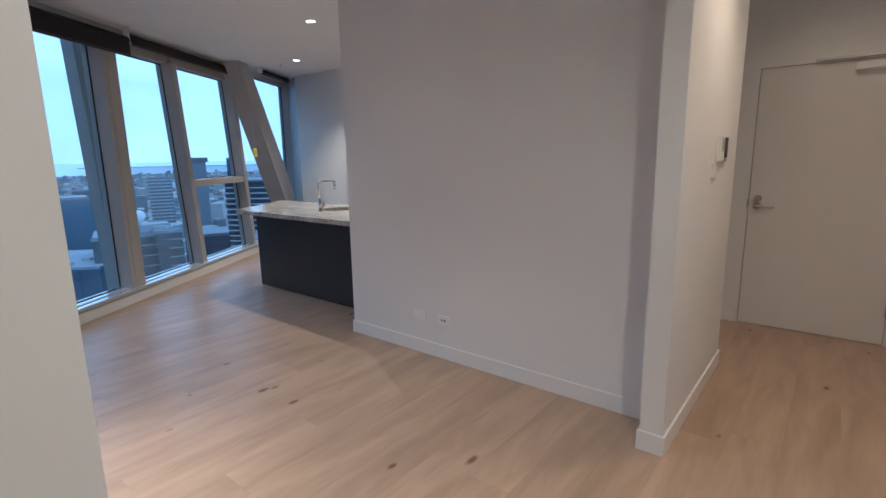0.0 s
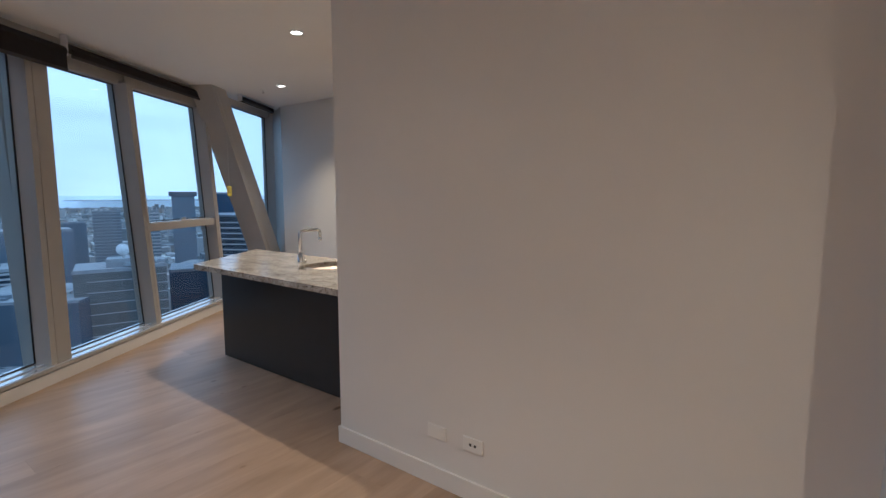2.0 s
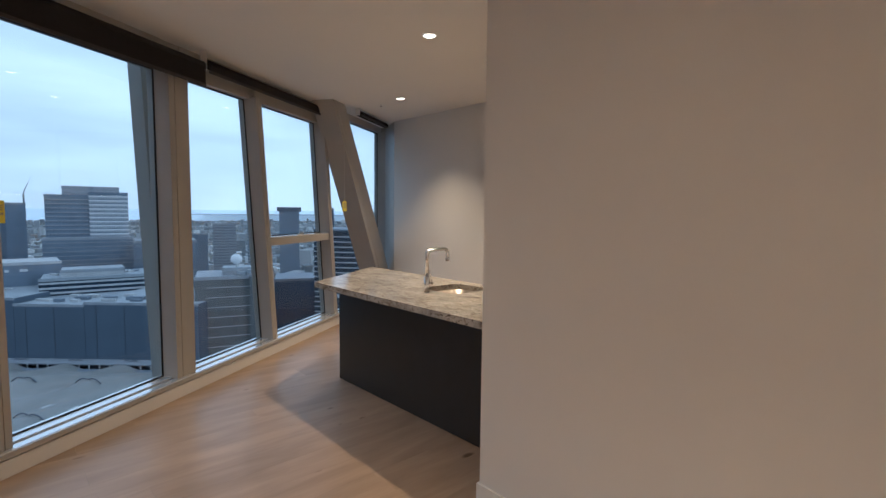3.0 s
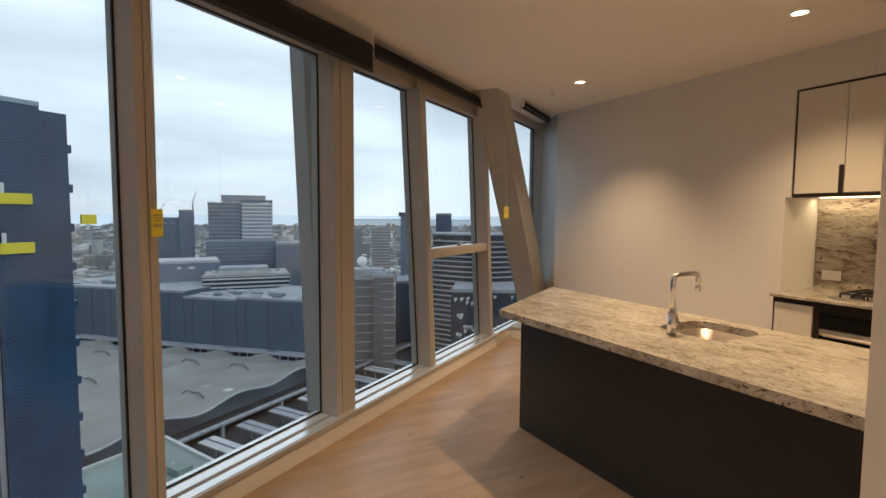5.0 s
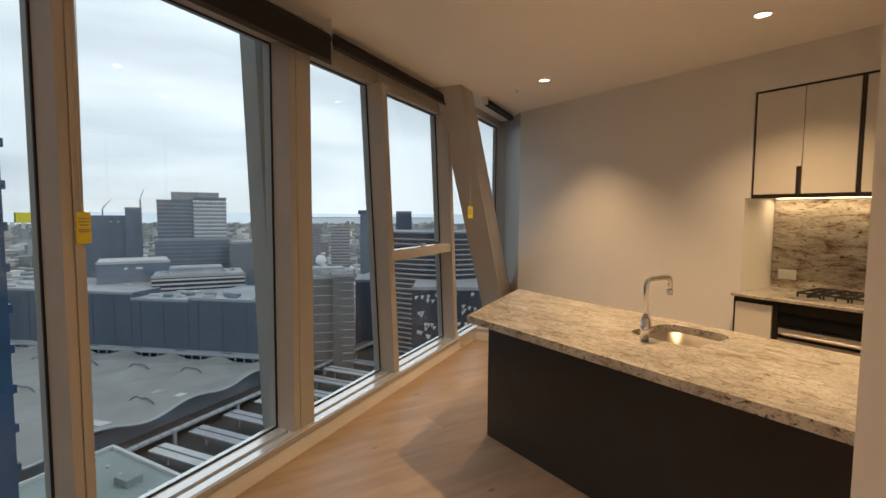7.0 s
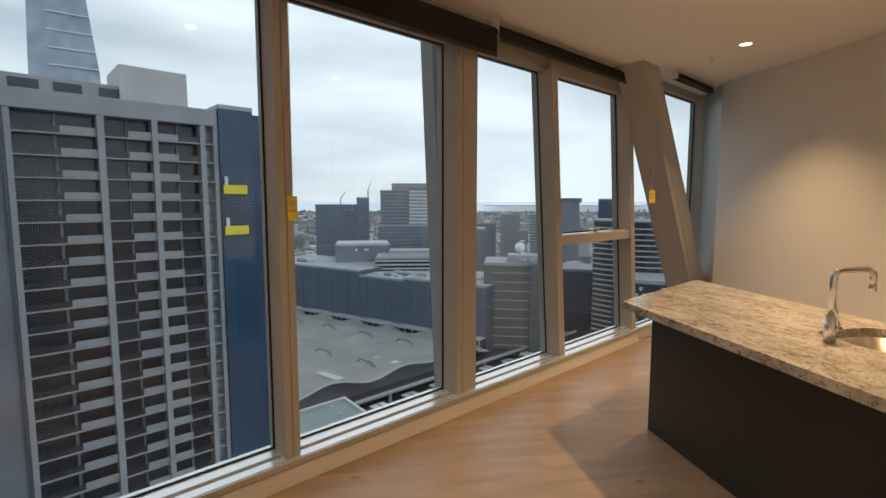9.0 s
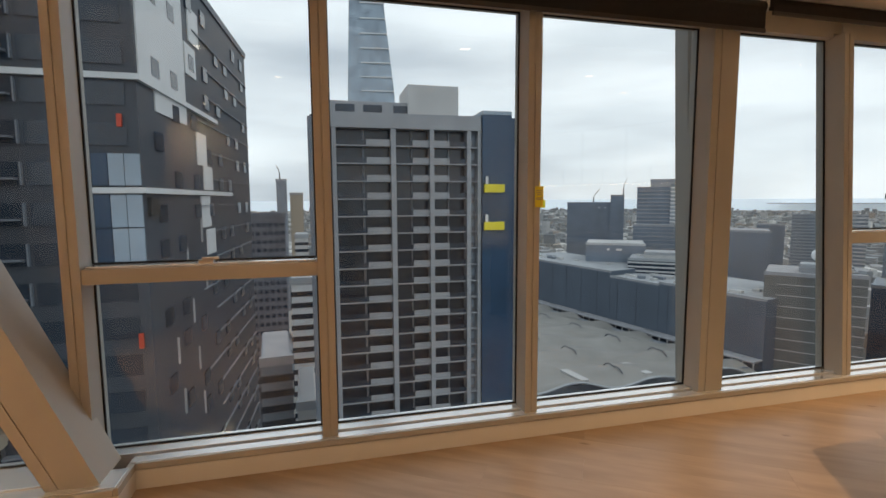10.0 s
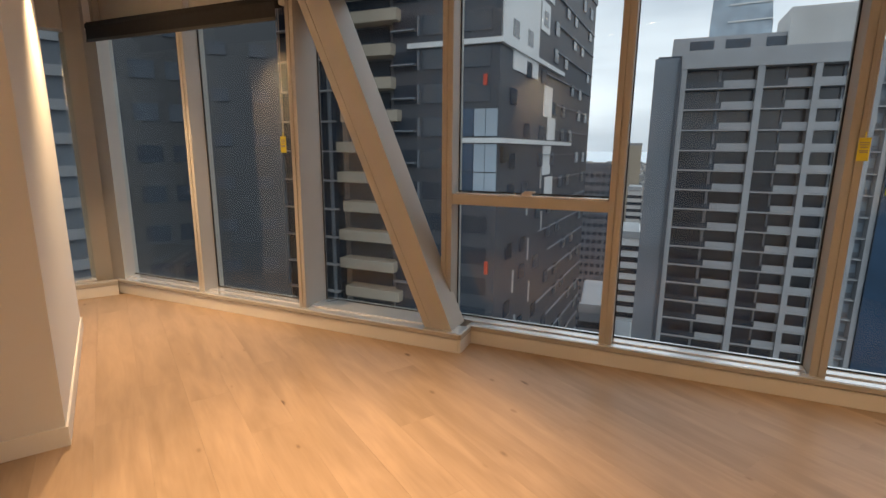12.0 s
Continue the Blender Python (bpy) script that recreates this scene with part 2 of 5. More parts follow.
STRIP = glowing("led_strip_face", (1.0, 0.72, 0.40), 6.0)

# City surfaces
CONCRETE = material("grey_concrete", (0.30, 0.31, 0.33), 0.8, vary=0.12, scale=0.25)
CONCRETE_PALE = material("pale_concrete", (0.46, 0.46, 0.46), 0.8, vary=0.12, scale=0.2)
RENDER_WARM = material("warm_render", (0.36, 0.31, 0.25), 0.8, vary=0.1, scale=0.3)
# The blue lean of the next two greys stands in for city haze.
CLAD_DARK = material("dark_cladding", (0.088, 0.10, 0.125), 0.5, vary=0.2, scale=0.15)
CLAD_MID = material("grey_cladding", (0.16, 0.185, 0.22), 0.55, vary=0.18, scale=0.12)
CLAD_WHITE = material("white_cladding", (0.62, 0.63, 0.64), 0.5, vary=0.06, scale=0.4)
BLUE_GLASS = material("blue_curtain_wall", (0.022, 0.056, 0.108), 0.22, vary=0.22, scale=0.12)
# Blue-grey base carries the haze over towers beyond 430 m.
CLAD_HAZE = material("hazed_blue_cladding", (0.16, 0.195, 0.245), 0.6, vary=0.14, scale=0.08)
CLAD_BROWN = material("brown_grey_cladding", (0.125, 0.13, 0.13), 0.6, vary=0.18, scale=0.12)
# Base raised to put the veil over dark windows into the colour.
DARK_GLASS = material("dark_glazing", (0.024, 0.037, 0.056), 0.15, vary=0.4, scale=0.2)
PALE_GLASS = material("pale_glazing", (0.30, 0.37, 0.44), 0.15, vary=0.3, scale=0.1)
ROOF_PALE = material("pale_roof_membrane", (0.31, 0.33, 0.35), 0.7, vary=0.15, scale=0.05)
ROOF_GREEN = material("grey_green_roof", (0.20, 0.245, 0.235), 0.7, vary=0.15, scale=0.06)
STATION = material("wave_roof_metal", (0.225, 0.222, 0.212), 0.6, vary=0.16, scale=0.06)
ASPHALT = material("asphalt", (0.055, 0.055, 0.06), 0.9, vary=0.25, scale=0.08)
YELLOW = material("yellow_panel", (0.75, 0.62, 0.03), 0.5, vary=0.05, scale=1.0)
RED = material("red_panel", (0.55, 0.06, 0.03), 0.5)
SEA_GLOW = material("glowing_sea", (0.62, 0.66, 0.70), 0.4, vary=0.06, scale=0.002)
# Emission added so the upright bay ring glows like sky-lit water.
SEA_GLOW.node_tree.nodes["Principled BSDF"].inputs["Emission Color"].default_value = (0.72, 0.80, 0.88, 1)
SEA_GLOW.node_tree.nodes["Principled BSDF"].inputs["Emission Strength"].default_value = 0.55
SHADE_TOWER = material("charcoal_panels", (0.035, 0.038, 0.044), 0.45, vary=0.25, scale=0.2)
SHADE_GLASS = material("blue_grey_window", (0.042, 0.050, 0.066), 0.3, vary=0.3, scale=0.3)
# The halls' own blue-grey, lightened further with haze in the colour.
HALL = material("hazed_blue_grey_hall", (0.080, 0.105, 0.140), 0.6, vary=0.15, scale=0.05)
TOWER_GREY = material("tower_panels", (0.043, 0.054, 0.072), 0.55, vary=0.18, scale=0.2)
# Pale blue-grey base puts distance haze into the headland's colour.
HAZED_LAND = material("hazed_land", (0.50, 0.54, 0.58), 0.9, vary=0.2, scale=0.003)


def town_material(name):
    m = bpy.data.materials.new(name)
    m.use_nodes = True
    n, l = m.node_tree.nodes, m.node_tree.links
    b, geo, r = n["Principled BSDF"], n.new("ShaderNodeNewGeometry"), n.new("ShaderNodeValToRGB")
    r.color_ramp.interpolation = "CONSTANT"
    e = r.color_ramp.elements
    e[0].position, e[0].color = 0.0, (0.18, 0.19, 0.20, 1)
    e[1].position, e[1].color = 0.25, (0.28, 0.29, 0.30, 1)
    for p, c in ((0.5, (0.38, 0.38, 0.38, 1)), (0.68, (0.22, 0.22, 0.21, 1)), (0.8, (0.58, 0.58, 0.57, 1)), (0.94, (0.30, 0.25, 0.22, 1))):
        k = e.new(p)
        k.color = c
    l.new(geo.outputs["Random Per Island"], r.inputs["Fac"])
    l.new(r.outputs["Color"], b.inputs["Base Color"])
    b.inputs["Roughness"].default_value = 0.8
    return m


TOWN = town_material("town_roofs")
GROUND_MAT = material("city_ground", (0.17, 0.18, 0.18), 0.95, vary=0.3, scale=0.01)

# ---- mesh helpers ----
ORIGIN = {}


def add_box(bm, a, b, bevel=0.0):
    """A box from corner a to corner b, with its edges rounded off."""
    (x0, y0, z0), (x1, y1, z1) = a, b
    m = Matrix.LocRotScale(((x0 + x1) / 2, (y0 + y1) / 2, (z0 + z1) / 2), None, (abs(x1 - x0), abs(y1 - y0), abs(z1 - z0)))
    made = bmesh.ops.create_cube(bm, size=1.0, matrix=m)["verts"]
    if bevel:
        edges = list({e for v in made for e in v.link_edges})
        bmesh.ops.bevel(bm, geom=edges, offset=bevel, segments=2, affect="EDGES", profile=0.6)
    return bm


def box(a, b, bevel=0.0):
    return add_box(bmesh.new(), a, b, bevel)


def add_tube(bm, a, b, r, r2=None, segments=20, caps=True):
    """A round bar from a to b."""
    a, b = Vector(a), Vector(b)
    m = Matrix.Translation((a + b) / 2) @ (b - a).to_track_quat("Z", "Y").to_matrix().to_4x4()
    bmesh.ops.create_cone(bm, cap_ends=caps, segments=segments, radius1=r, radius2=r if r2 is None else r2, depth=(b - a).length, matrix=m)
    return bm


def tube(a, b, r, r2=None, segments=20):
    return add_tube(bmesh.new(), a, b, r, r2, segments)


def prism(points, z0, z1):
    """A solid with this outline in x and y."""
    bm = bmesh.new()
    low = [bm.verts.new((x, y, z0)) for x, y in points]
    high = [bm.verts.new((x, y, z1)) for x, y in points]
    n = len(points)
    bm.faces.new(low[::-1])
    bm.faces.new(high)
    for i in range(n):
        bm.faces.new((low[i], low[(i + 1) % n], high[(i + 1) % n], high[i]))
    bmesh.ops.recalc_face_normals(bm, faces=bm.faces)
    return bm


def to_mesh(name, bm, mat):
    me = bpy.data.meshes.new(name)
    bm.to_mesh(me)
    bm.free()
    me.materials.append(mat)
    return me


def smooth(ob):
    for p in ob.data.polygons:
        p.use_smooth = len(p.vertices) <= 4
    return ob


def thing(name, label, category, group="", kind="", m=ID, at=(0, 0, 0)):
    """An Empty at a thing's base; parts are given in the coordinates of m."""
    ob = new(name)
    ob.empty_display_size = 0.1
    ob.matrix_world = m @ Matrix.Translation(at)
    ORIGIN[ob.name] = Vector(at)
    return tagged(ob, label, category, group, kind)


def part(name, bm, mat, parent, label=""):
    """One mesh under a thing or a part, given in the coordinates of the thing's frame."""
    o = ORIGIN[parent.name]
    bmesh.ops.translate(bm, verts=bm.verts, vec=-o)
    ob = new(name, to_mesh(name, bm, mat))
    ob.parent = parent
    ORIGIN[ob.name] = o
    return tagged(ob, label)


def shared(name, me, parent, at):
    """A piece that shares its mesh with others, at a place in the frame of its parent's thing."""
    ob = new(name, me)
    ob.parent = parent
    ob.location = Vector(at) - ORIGIN[parent.name]
    ORIGIN[ob.name] = ORIGIN[parent.name]
    return ob


def solid(name, bm, mat, label, category, kind="structure", m=ID):
    ob = new(name, to_mesh(name, bm, mat))
    ob.matrix_world = m
    ORIGIN[ob.name] = Vector((0, 0, 0))
    return tagged(ob, label, category, "", kind)


# ---- structure: floor and ceiling ----
floor = solid("floor", prism([(-3.60, 1.05), (-3.60, 8.6), (2.6, 8.6), (5.2, 4.2), (5.2, -2.0), (1.0, -7.0), (-1.5, -5.5), (-3.40, -2.6), (-3.40, 1.05)], -0.20, -0.012),
              SUBFLOOR, "pale oak board floor with dark knots", "floor")
ceiling = solid("ceiling", prism([(-3.57, -0.35), (-3.57, 8.6), (2.6, 8.6), (5.2, 4.2), (5.2, -2.0), (1.0, -7.0), (-1.5, -5.5), (-3.14, -2.6), (-3.14, -0.35)], CEIL, CEIL + 0.15),
                CEILING, "flat white painted plaster ceiling", "ceiling")
slab_above = solid("slab_above", prism([(-3.7, -3.2), (-3.7, 8.8), (2.6, 8.8), (5.4, 4.2), (5.4, -2.0), (1.0, -7.3), (-1.7, -5.8)], CEIL + 0.16, CEIL + 0.5),
                   CONCRETE, "concrete slab above the ceiling", "slab")

# ---- structure: interior walls (interior grid) ----
def wall(name, pieces, label):
    for n_, (a, b) in enumerate(pieces):
        solid(name if n_ == 0 else f"{name}_{n_ + 1}", box(a, b), PAINT, label, "wall", m=UVM)


H = CEIL
wall("wall_partition", [((0, 0, 0), (2.388, 1.04, H)), ((2.388, -0.28, 0), (2.495, 1.04, H))], "plain white painted partition wall with a nib")
wall("wall_corridor", [((2.388, -3.6, 0), (2.495, -2.441, H)), ((1.722, -5.45, 0), (2.495, -3.6, H))], "plain white painted wall beside the corridor")
wall("wall_corridor_end", [((2.495, -5.45, 0), (3.72, -5.33, H))], "plain white wall closing the corridor")
wall("wall_hall", [((3.605, -5.33, 0), (3.725, 2.073, H))], "plain white hall wall beside the entry door")
wall("wall_entry", [((1.6, 2.073, 0), (2.461, 2.19, H)), ((3.387, 2.073, 0), (3.725, 2.19, H)), ((2.461, 2.073, 2.04), (3.387, 2.19, H))], "plain white wall around the entry door")
wall("wall_kitchen", [((-4.095, 2.48, 0), (-1.48, 3.12, H)), ((-1.48, 3.0, 0), (1.6, 3.12, H)), ((1.6, 2.19, 0), (1.72, 3.12, H)), ((-1.48, 2.48, 2.446), (1.6, 3.0, H)), ((-1.48, 2.48, 1.64), (-1.44, 3.0, 2.446))], "plain white kitchen end wall lit by a downlight")
wall("wall_outer", [((3.725, -7.4, 0), (3.85, 2.4, H)), ((2.461, 2.40, 0), (3.387, 2.5, H))], "plain white wall that closes the flat")


def skirting(name, runs, m=UVM):
    """White skirting boards: runs of two floor corners."""
    bm = bmesh.new()
    for a, b in runs:
        add_box(bm, (*a, 0.0), (*b, 0.10), 0.003)
    return solid(name, bm, TRIM, "white painted skirting board", "skirting", m=m)


S = 0.012
skirting("baseboard_partition", [((-S, -S), (2.376, 0)), ((-S, 0), (0, 0.05))])
skirting("baseboard_nib", [((2.376, -0.28 - S), (2.495 + S, -0.28)), ((2.376, -0.28), (2.388, -S)), ((2.495, -0.28), (2.495 + S, 1.04 + S)), ((2.30, 1.04), (2.495, 1.04 + S))])
skirting("baseboard_corridor", [((1.722 - S, -3.6), (2.388, -3.6 + S)), ((1.722 - S, -5.45 - S), (1.722, -3.6)), ((2.388 - S, -3.6 + S), (2.388, -2.441 + S)), ((2.388, -2.441), (2.495 + S, -2.441 + S)), ((2.495, -5.33), (2.495 + S, -2.441))])
skirting("baseboard_entry", [((1.62, 2.073 - S), (2.44, 2.073)), ((3.41, 2.073 - S), (3.605, 2.073))])
skirting("baseboard_hall", [((3.605 - S, -5.33), (3.605, 2.06))])
skirting("baseboard_kitchen", [((-4.2, 2.48 - S), (-1.48, 2.48))])


# ---- entry door ----
def entry_door():
    d = thing("door_1", "flush white entry door, closed, with satin lever", "door", kind="structure", m=UVM, at=(2.92, 2.08, 0))
    part("door_leaf", box((2.465, 2.078, 0.006), (3.383, 2.12, 2.036), 0.002), DOOR, d)
    bm = bmesh.new()
    add_tube(bm, (2.525, 2.0785, 0.985), (2.525, 2.066, 0.985), 0.027, segments=28)
    add_tube(bm, (2.525, 2.066, 0.985), (2.525, 2.02, 0.985), 0.010)
    add_tube(bm, (2.520, 2.022, 0.985), (2.645, 2.022, 0.985), 0.010)
    part("lever_handle", bm, SATIN, d, "satin lever handle")
    bm = bmesh.new()
    add_tube(bm, (2.525, 2.0785, 1.045), (2.525, 2.064, 1.045), 0.027, segments=28)
    add_tube(bm, (2.525, 2.064, 1.045), (2.525, 2.055, 1.045), 0.014)
    part("lock_cylinder", bm, SATIN, d, "satin round lock")
    part("latch_plate", box((2.452, 2.068, 0.975), (2.468, 2.080, 1.035), 0.001), SATIN, d)
    for z in (1.77, 1.02, 0.265):
        bm = bmesh.new()
        add_tube(bm, (3.386, 2.068, z - 0.05), (3.386, 2.068, z + 0.05), 0.008)
        add_box(bm, (3.372, 2.072, z - 0.05), (3.400, 2.079, z + 0.05))
        part("hinge", bm, SATIN, d)
    bm = box((3.03, 2.035, 1.965), (3.285, 2.077, 2.012), 0.004)
    part("door_closer", bm, PLASTIC, d, "pale door closer body")
    bm = bmesh.new()
    add_box(bm, (2.80, 2.045, 2.047), (3.285, 2.072, 2.066), 0.003)
    part("closer_rail", bm, STEEL, d, "dark steel closer rail")
    return d


entry_door()


def intercom():
    i = thing("intercom", "white wall intercom with a dark screen", "intercom", m=UVM, at=(2.495, 0.56, 1.34))
    part("housing", box((2.495, 0.42, 1.365), (2.509, 0.66, 1.505), 0.003), PLASTIC, i)
    part("screen", box((2.5085, 0.555, 1.385), (2.5115, 0.650, 1.496), 0.001), SLOT, i, "dark screen")
    part("handset", box((2.509, 0.435, 1.372), (2.516, 0.525, 1.498), 0.003), PLASTIC, i)
    part("speaker_grille", box((2.5155, 0.455, 1.420), (2.5175, 0.505, 1.490), 0.001), SATIN, i, "grey speaker grille")
    part("button_bar", box((2.5085, 0.560, 1.368), (2.5125, 0.650, 1.380), 0.001), SATIN, i, "grey button bar")
    s = thing("light_switch", "small white double light switch", "switch", m=UVM, at=(2.495, 0.40, 1.30))
    part("plate", box((2.495, 0.32, 1.285), (2.505, 0.43, 1.355), 0.002), PLASTIC, s)
    for z in (1.322, 1.340):
        part("rocker", box((2.504, 0.36, z - 0.01), (2.508, 0.39, z + 0.002), 0.001), PLASTIC, s)


intercom()


def socket(u0, blank):
    s = thing("wall_socket", "white blank wall plate" if blank else "white wall plate with data and aerial jacks", "socket", m=UVM, at=(u0 + 0.056, 0, 0.25))
    part("plate", box((u0, -0.009, 0.25), (u0 + 0.113, 0, 0.320), 0.003), PLASTIC, s)
    if blank:
        for du in (0.012, 0.101):
            part("screw_cover", tube((u0 + du, -0.0085, 0.285), (u0 + du, -0.0105, 0.285), 0.003, segments=12), PLASTIC, s)
    else:
        for du in (0.040, 0.066):
            part("jack", box((u0 + du, -0.0115, 0.280), (u0 + du + 0.012, -0.0085, 0.292)), SLOT, s, "dark jack")


socket(0.677, True)
socket(0.895, False)

s = thing("door_stop", "small black rubber door stop on the skirting", "door stop", m=UVM, at=(3.59, 1.55, 0.03))
part("stem", tube((3.593, 1.55, 0.05), (3.545, 1.55, 0.05), 0.008), SATIN, s)
part("buffer", tube((3.545, 1.55, 0.05), (3.525, 1.55, 0.05), 0.016), SLOT, s, "black rubber buffer")

# ---- window wall ----
XG = -3.60      # glass plane of the long facade
XN = -3.40      # glass plane of the stepped bays
HEAD, SILL = 2.52, 0.145


def mullion_mesh(xf, y0, y1, xg, z0=0.14, z1=HEAD, groove=None):
    """A frame post from the room face xf to the glass xg, with a groove in its face."""
    bm = bmesh.new()
    g = (y0 + y1) / 2 if groove is None else groove
    add_box(bm, (xg - 0.05, y0, z0), (xf, g - 0.003, z1), 0.002)
    add_box(bm, (xg - 0.05, g + 0.003, z0), (xf, y1, z1), 0.002)
    add_box(bm, (xg - 0.04, y0 + 0.004, z0), (xf - 0.008, y1 - 0.004, z1))
    return bm


def lean(y):
    """How far the heads of the far posts lean back along the wall."""
    stops = ((4.60, 0.0), (5.65, 0.21), (5.73, 0.21), (6.97, 0.25), (7.06, 0.25), (8.45, 0.0))
    for (a, p), (b, q) in zip(stops, stops[1:]):
        if a <= y <= b:
            return p + (q - p) * (y - a) / (b - a)
    return 0.0


def wpart(name, bm, mat, parent, label=""):
    """A part of the window wall, leaning with its posts."""
    for v in bm.verts:
        v.co.y -= lean(v.co.y) * max(0.0, v.co.z - SILL) / (HEAD - SILL)
    return part(name, bm, mat, parent, label)


def bay(facade, y0, y1, xg, xf, transom=None, z1=HEAD, depth=0.055):
    """One glazed bay: pane, gasket, sill and head; a transom makes it an awning window."""
    wpart("sill", box((xg - 0.04, y0, 0.02), (xf - depth, y1, SILL + 0.005), 0.003), FRAME_PALE, facade, "pale inner sill")
    wpart("head_frame", box((xg - 0.04, y0, z1 - 0.01), (xg + 0.075, y1, z1 + 0.36), 0.002), FRAME, facade)
    gaps = [(SILL + 0.005, z1 - 0.01)] if transom is None else [(SILL + 0.005, transom[0]), (transom[1], z1 - 0.01)]
    for za, zb in gaps:
        pane = wpart("pane", box((xg - 0.006, y0 - 0.004, za - 0.004), (xg + 0.006, y1 + 0.004, zb + 0.004)), GLASS, facade, "clear window glass")
        pane.visible_shadow = False
        bm = bmesh.new()
        add_box(bm, (xg + 0.006, y0, za), (xg + 0.016, y0 + 0.008, zb))
        add_box(bm, (xg + 0.006, y1 - 0.008, za), (xg + 0.016, y1, zb))
        add_box(bm, (xg + 0.006, y0, za), (xg + 0.016, y1, za + 0.008))
        add_box(bm, (xg + 0.006, y0, zb - 0.008), (xg + 0.016, y1, zb))
        wpart("gasket", bm, GASKET, facade, "black rubber gasket")
    if transom:
        wpart("transom", box((xg - 0.04, y0, transom[0]), (xf - 0.01, y1, transom[1] - 0.012), 0.003), FRAME, facade)
        # Top cap takes the sills' pale base with its painted sky sheen.
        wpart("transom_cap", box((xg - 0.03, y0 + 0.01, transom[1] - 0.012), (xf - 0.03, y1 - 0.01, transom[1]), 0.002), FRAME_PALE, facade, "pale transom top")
        ym = (y0 + y1) / 2
        bm = box((xf - 0.05, ym - 0.035, transom[1]), (xf - 0.025, ym + 0.035, transom[1] + 0.018), 0.003)
        add_box(bm, (xf - 0.045, ym - 0.02, transom[1] + 0.018), (xf - 0.03, ym + 0.06, transom[1] + 0.03), 0.003)
        wpart("winder", bm, SATIN, facade, "small window winder")


facade = thing("window_wall", "full-height window wall in grey enamelled frames", "window", kind="structure", at=(-3.6, 4.0, 0))
XF, XFN = -3.45, -3.235
bay(facade, 0.89, 1.976, XG, XF, (1.03, 1.115))
bay(facade, 2.058, 3.16, XG, XF)
bay(facade, 3.24, 4.40, XG, XF)
bay(facade, 4.59, 5.645, XG, XF)
bay(facade, 5.727, 6.97, XG, XF, (1.10, 1.19))
bay(facade, 7.055, 8.45, -3.50, -3.36, z1=2.66, depth=0.05)
for y0, y1, g in ((0.81, 0.89, None), (1.976, 2.058, None), (3.16, 3.24, None), (4.40, 4.59, 4.455), (5.645, 5.727, None), (6.97, 7.05, None)):
    wpart("mullion", mullion_mesh(XF, y0, y1, XG, groove=g), FRAME, facade)
part("mullion", box((-3.54, 8.45, 0.0), (-3.36, 8.56, CEIL), 0.003), FRAME, facade)
part("ledge", box((-3.488, 1.05, 0.10), (-3.428, 7.5, 0.141), 0.003), FRAME_PALE, facade, "pale window ledge")
part("nosing", box((-3.428, 1.05, 0.108), (-3.409, 7.5, 0.139), 0.002), FRAME, facade, "grey ledge nosing")
part("skirting", box((-3.47, 1.05, 0.0), (-3.42, 7.5, 0.099), 0.002), TRIM, facade, "white skirting below the windows")
# Filler added to stop sky light leaking in above the blinds.
part("head_beam", box((-3.63, 0.80, 2.54), (-3.535, 6.80, 2.89)), FRAME, facade, "grey filler beam blocking sky light above the glass")
part("spandrel", box((-3.75, -2.75, -0.5), (-3.64, 8.4, 0.02)), FRAME, facade)
# stepped bays beside the first brace
part("ledge", box((-3.38, -2.55, 0.10), (-3.208, 1.06, 0.141), 0.003), FRAME_PALE, facade, "pale window ledge")
part("nosing", box((-3.208, -2.55, 0.108), (-3.189, 1.055, 0.138), 0.002), FRAME, facade, "grey ledge nosing")
part("skirting", box((-3.30, -2.55, 0.0), (-3.20, 1.05, 0.099), 0.002), TRIM, facade, "white skirting below the windows")
part("ledge", box((-3.47, 1.045, 0.101), (-3.20, 1.075, 0.139), 0.002), FRAME, facade)
part("skirting", box((-3.46, 1.045, 0.0), (-3.205, 1.07, 0.098), 0.002), TRIM, facade)
bay(facade, -2.66, -1.49, XN, XFN)
bay(facade, -1.42, -0.36, XN, XFN)
bay(facade, -0.29, 0.81, -3.52, XFN)
for y0, y1, xg in ((-1.49, -1.42, XN), (-0.36, -0.29, -3.48)):
    part("mullion", mullion_mesh(XFN, y0, y1, xg), FRAME, facade)
part("head_beam", box((-3.46, -0.36, HEAD - 0.03), (-3.21, 1.0, CEIL), 0.004), FRAME, facade, "grey beam over the brace")
part("reveal_panel", prism([(-3.032, 7.987), (-3.358, 8.448), (-3.358, 8.60), (-2.70, 8.53)], 0.0, CEIL), FRAME, facade, "grey reveal panel beside the end wall")
# stepped ledge beside the second brace
part("ledge", box((-3.48, 7.503, 0.10), (-3.195, 8.40, 0.140), 0.003), FRAME, facade)
part("skirting", box((-3.46, 7.503, 0.0), (-3.20, 8.40, 0.099), 0.002), TRIM, facade)

# corner post and the second facade, which turns along the interior grid
corner = thing("corner_post", "wide grey enamelled corner post", "column", kind="structure", at=(-3.3, -2.6, 0))
part("post", prism([(-3.235, -2.50), (-3.235, -2.68), (-3.10, -2.80), (-3.45, -2.98), (-3.45, -2.60)], 0.0, CEIL), FRAME, corner)
side = thing("side_window_wall", "window wall in grey frames round the corner", "window", kind="structure", m=UVM, at=(1.4, -6.45, 0))
for u0, u1 in ((1.62, 2.72), (2.80, 3.70)):
    part("sill", box((u0, -6.62, 0.02), (u1, -6.50, 0.165), 0.003), FRAME_PALE, side)
    p = part("pane", box((u0, -6.606, 0.165), (u1, -6.594, 2.42)), GLASS, side, "clear window glass")
    p.visible_shadow = False
    part("head_frame", box((u0, -6.64, 2.42), (u1, -6.47, CEIL), 0.002), FRAME, side)
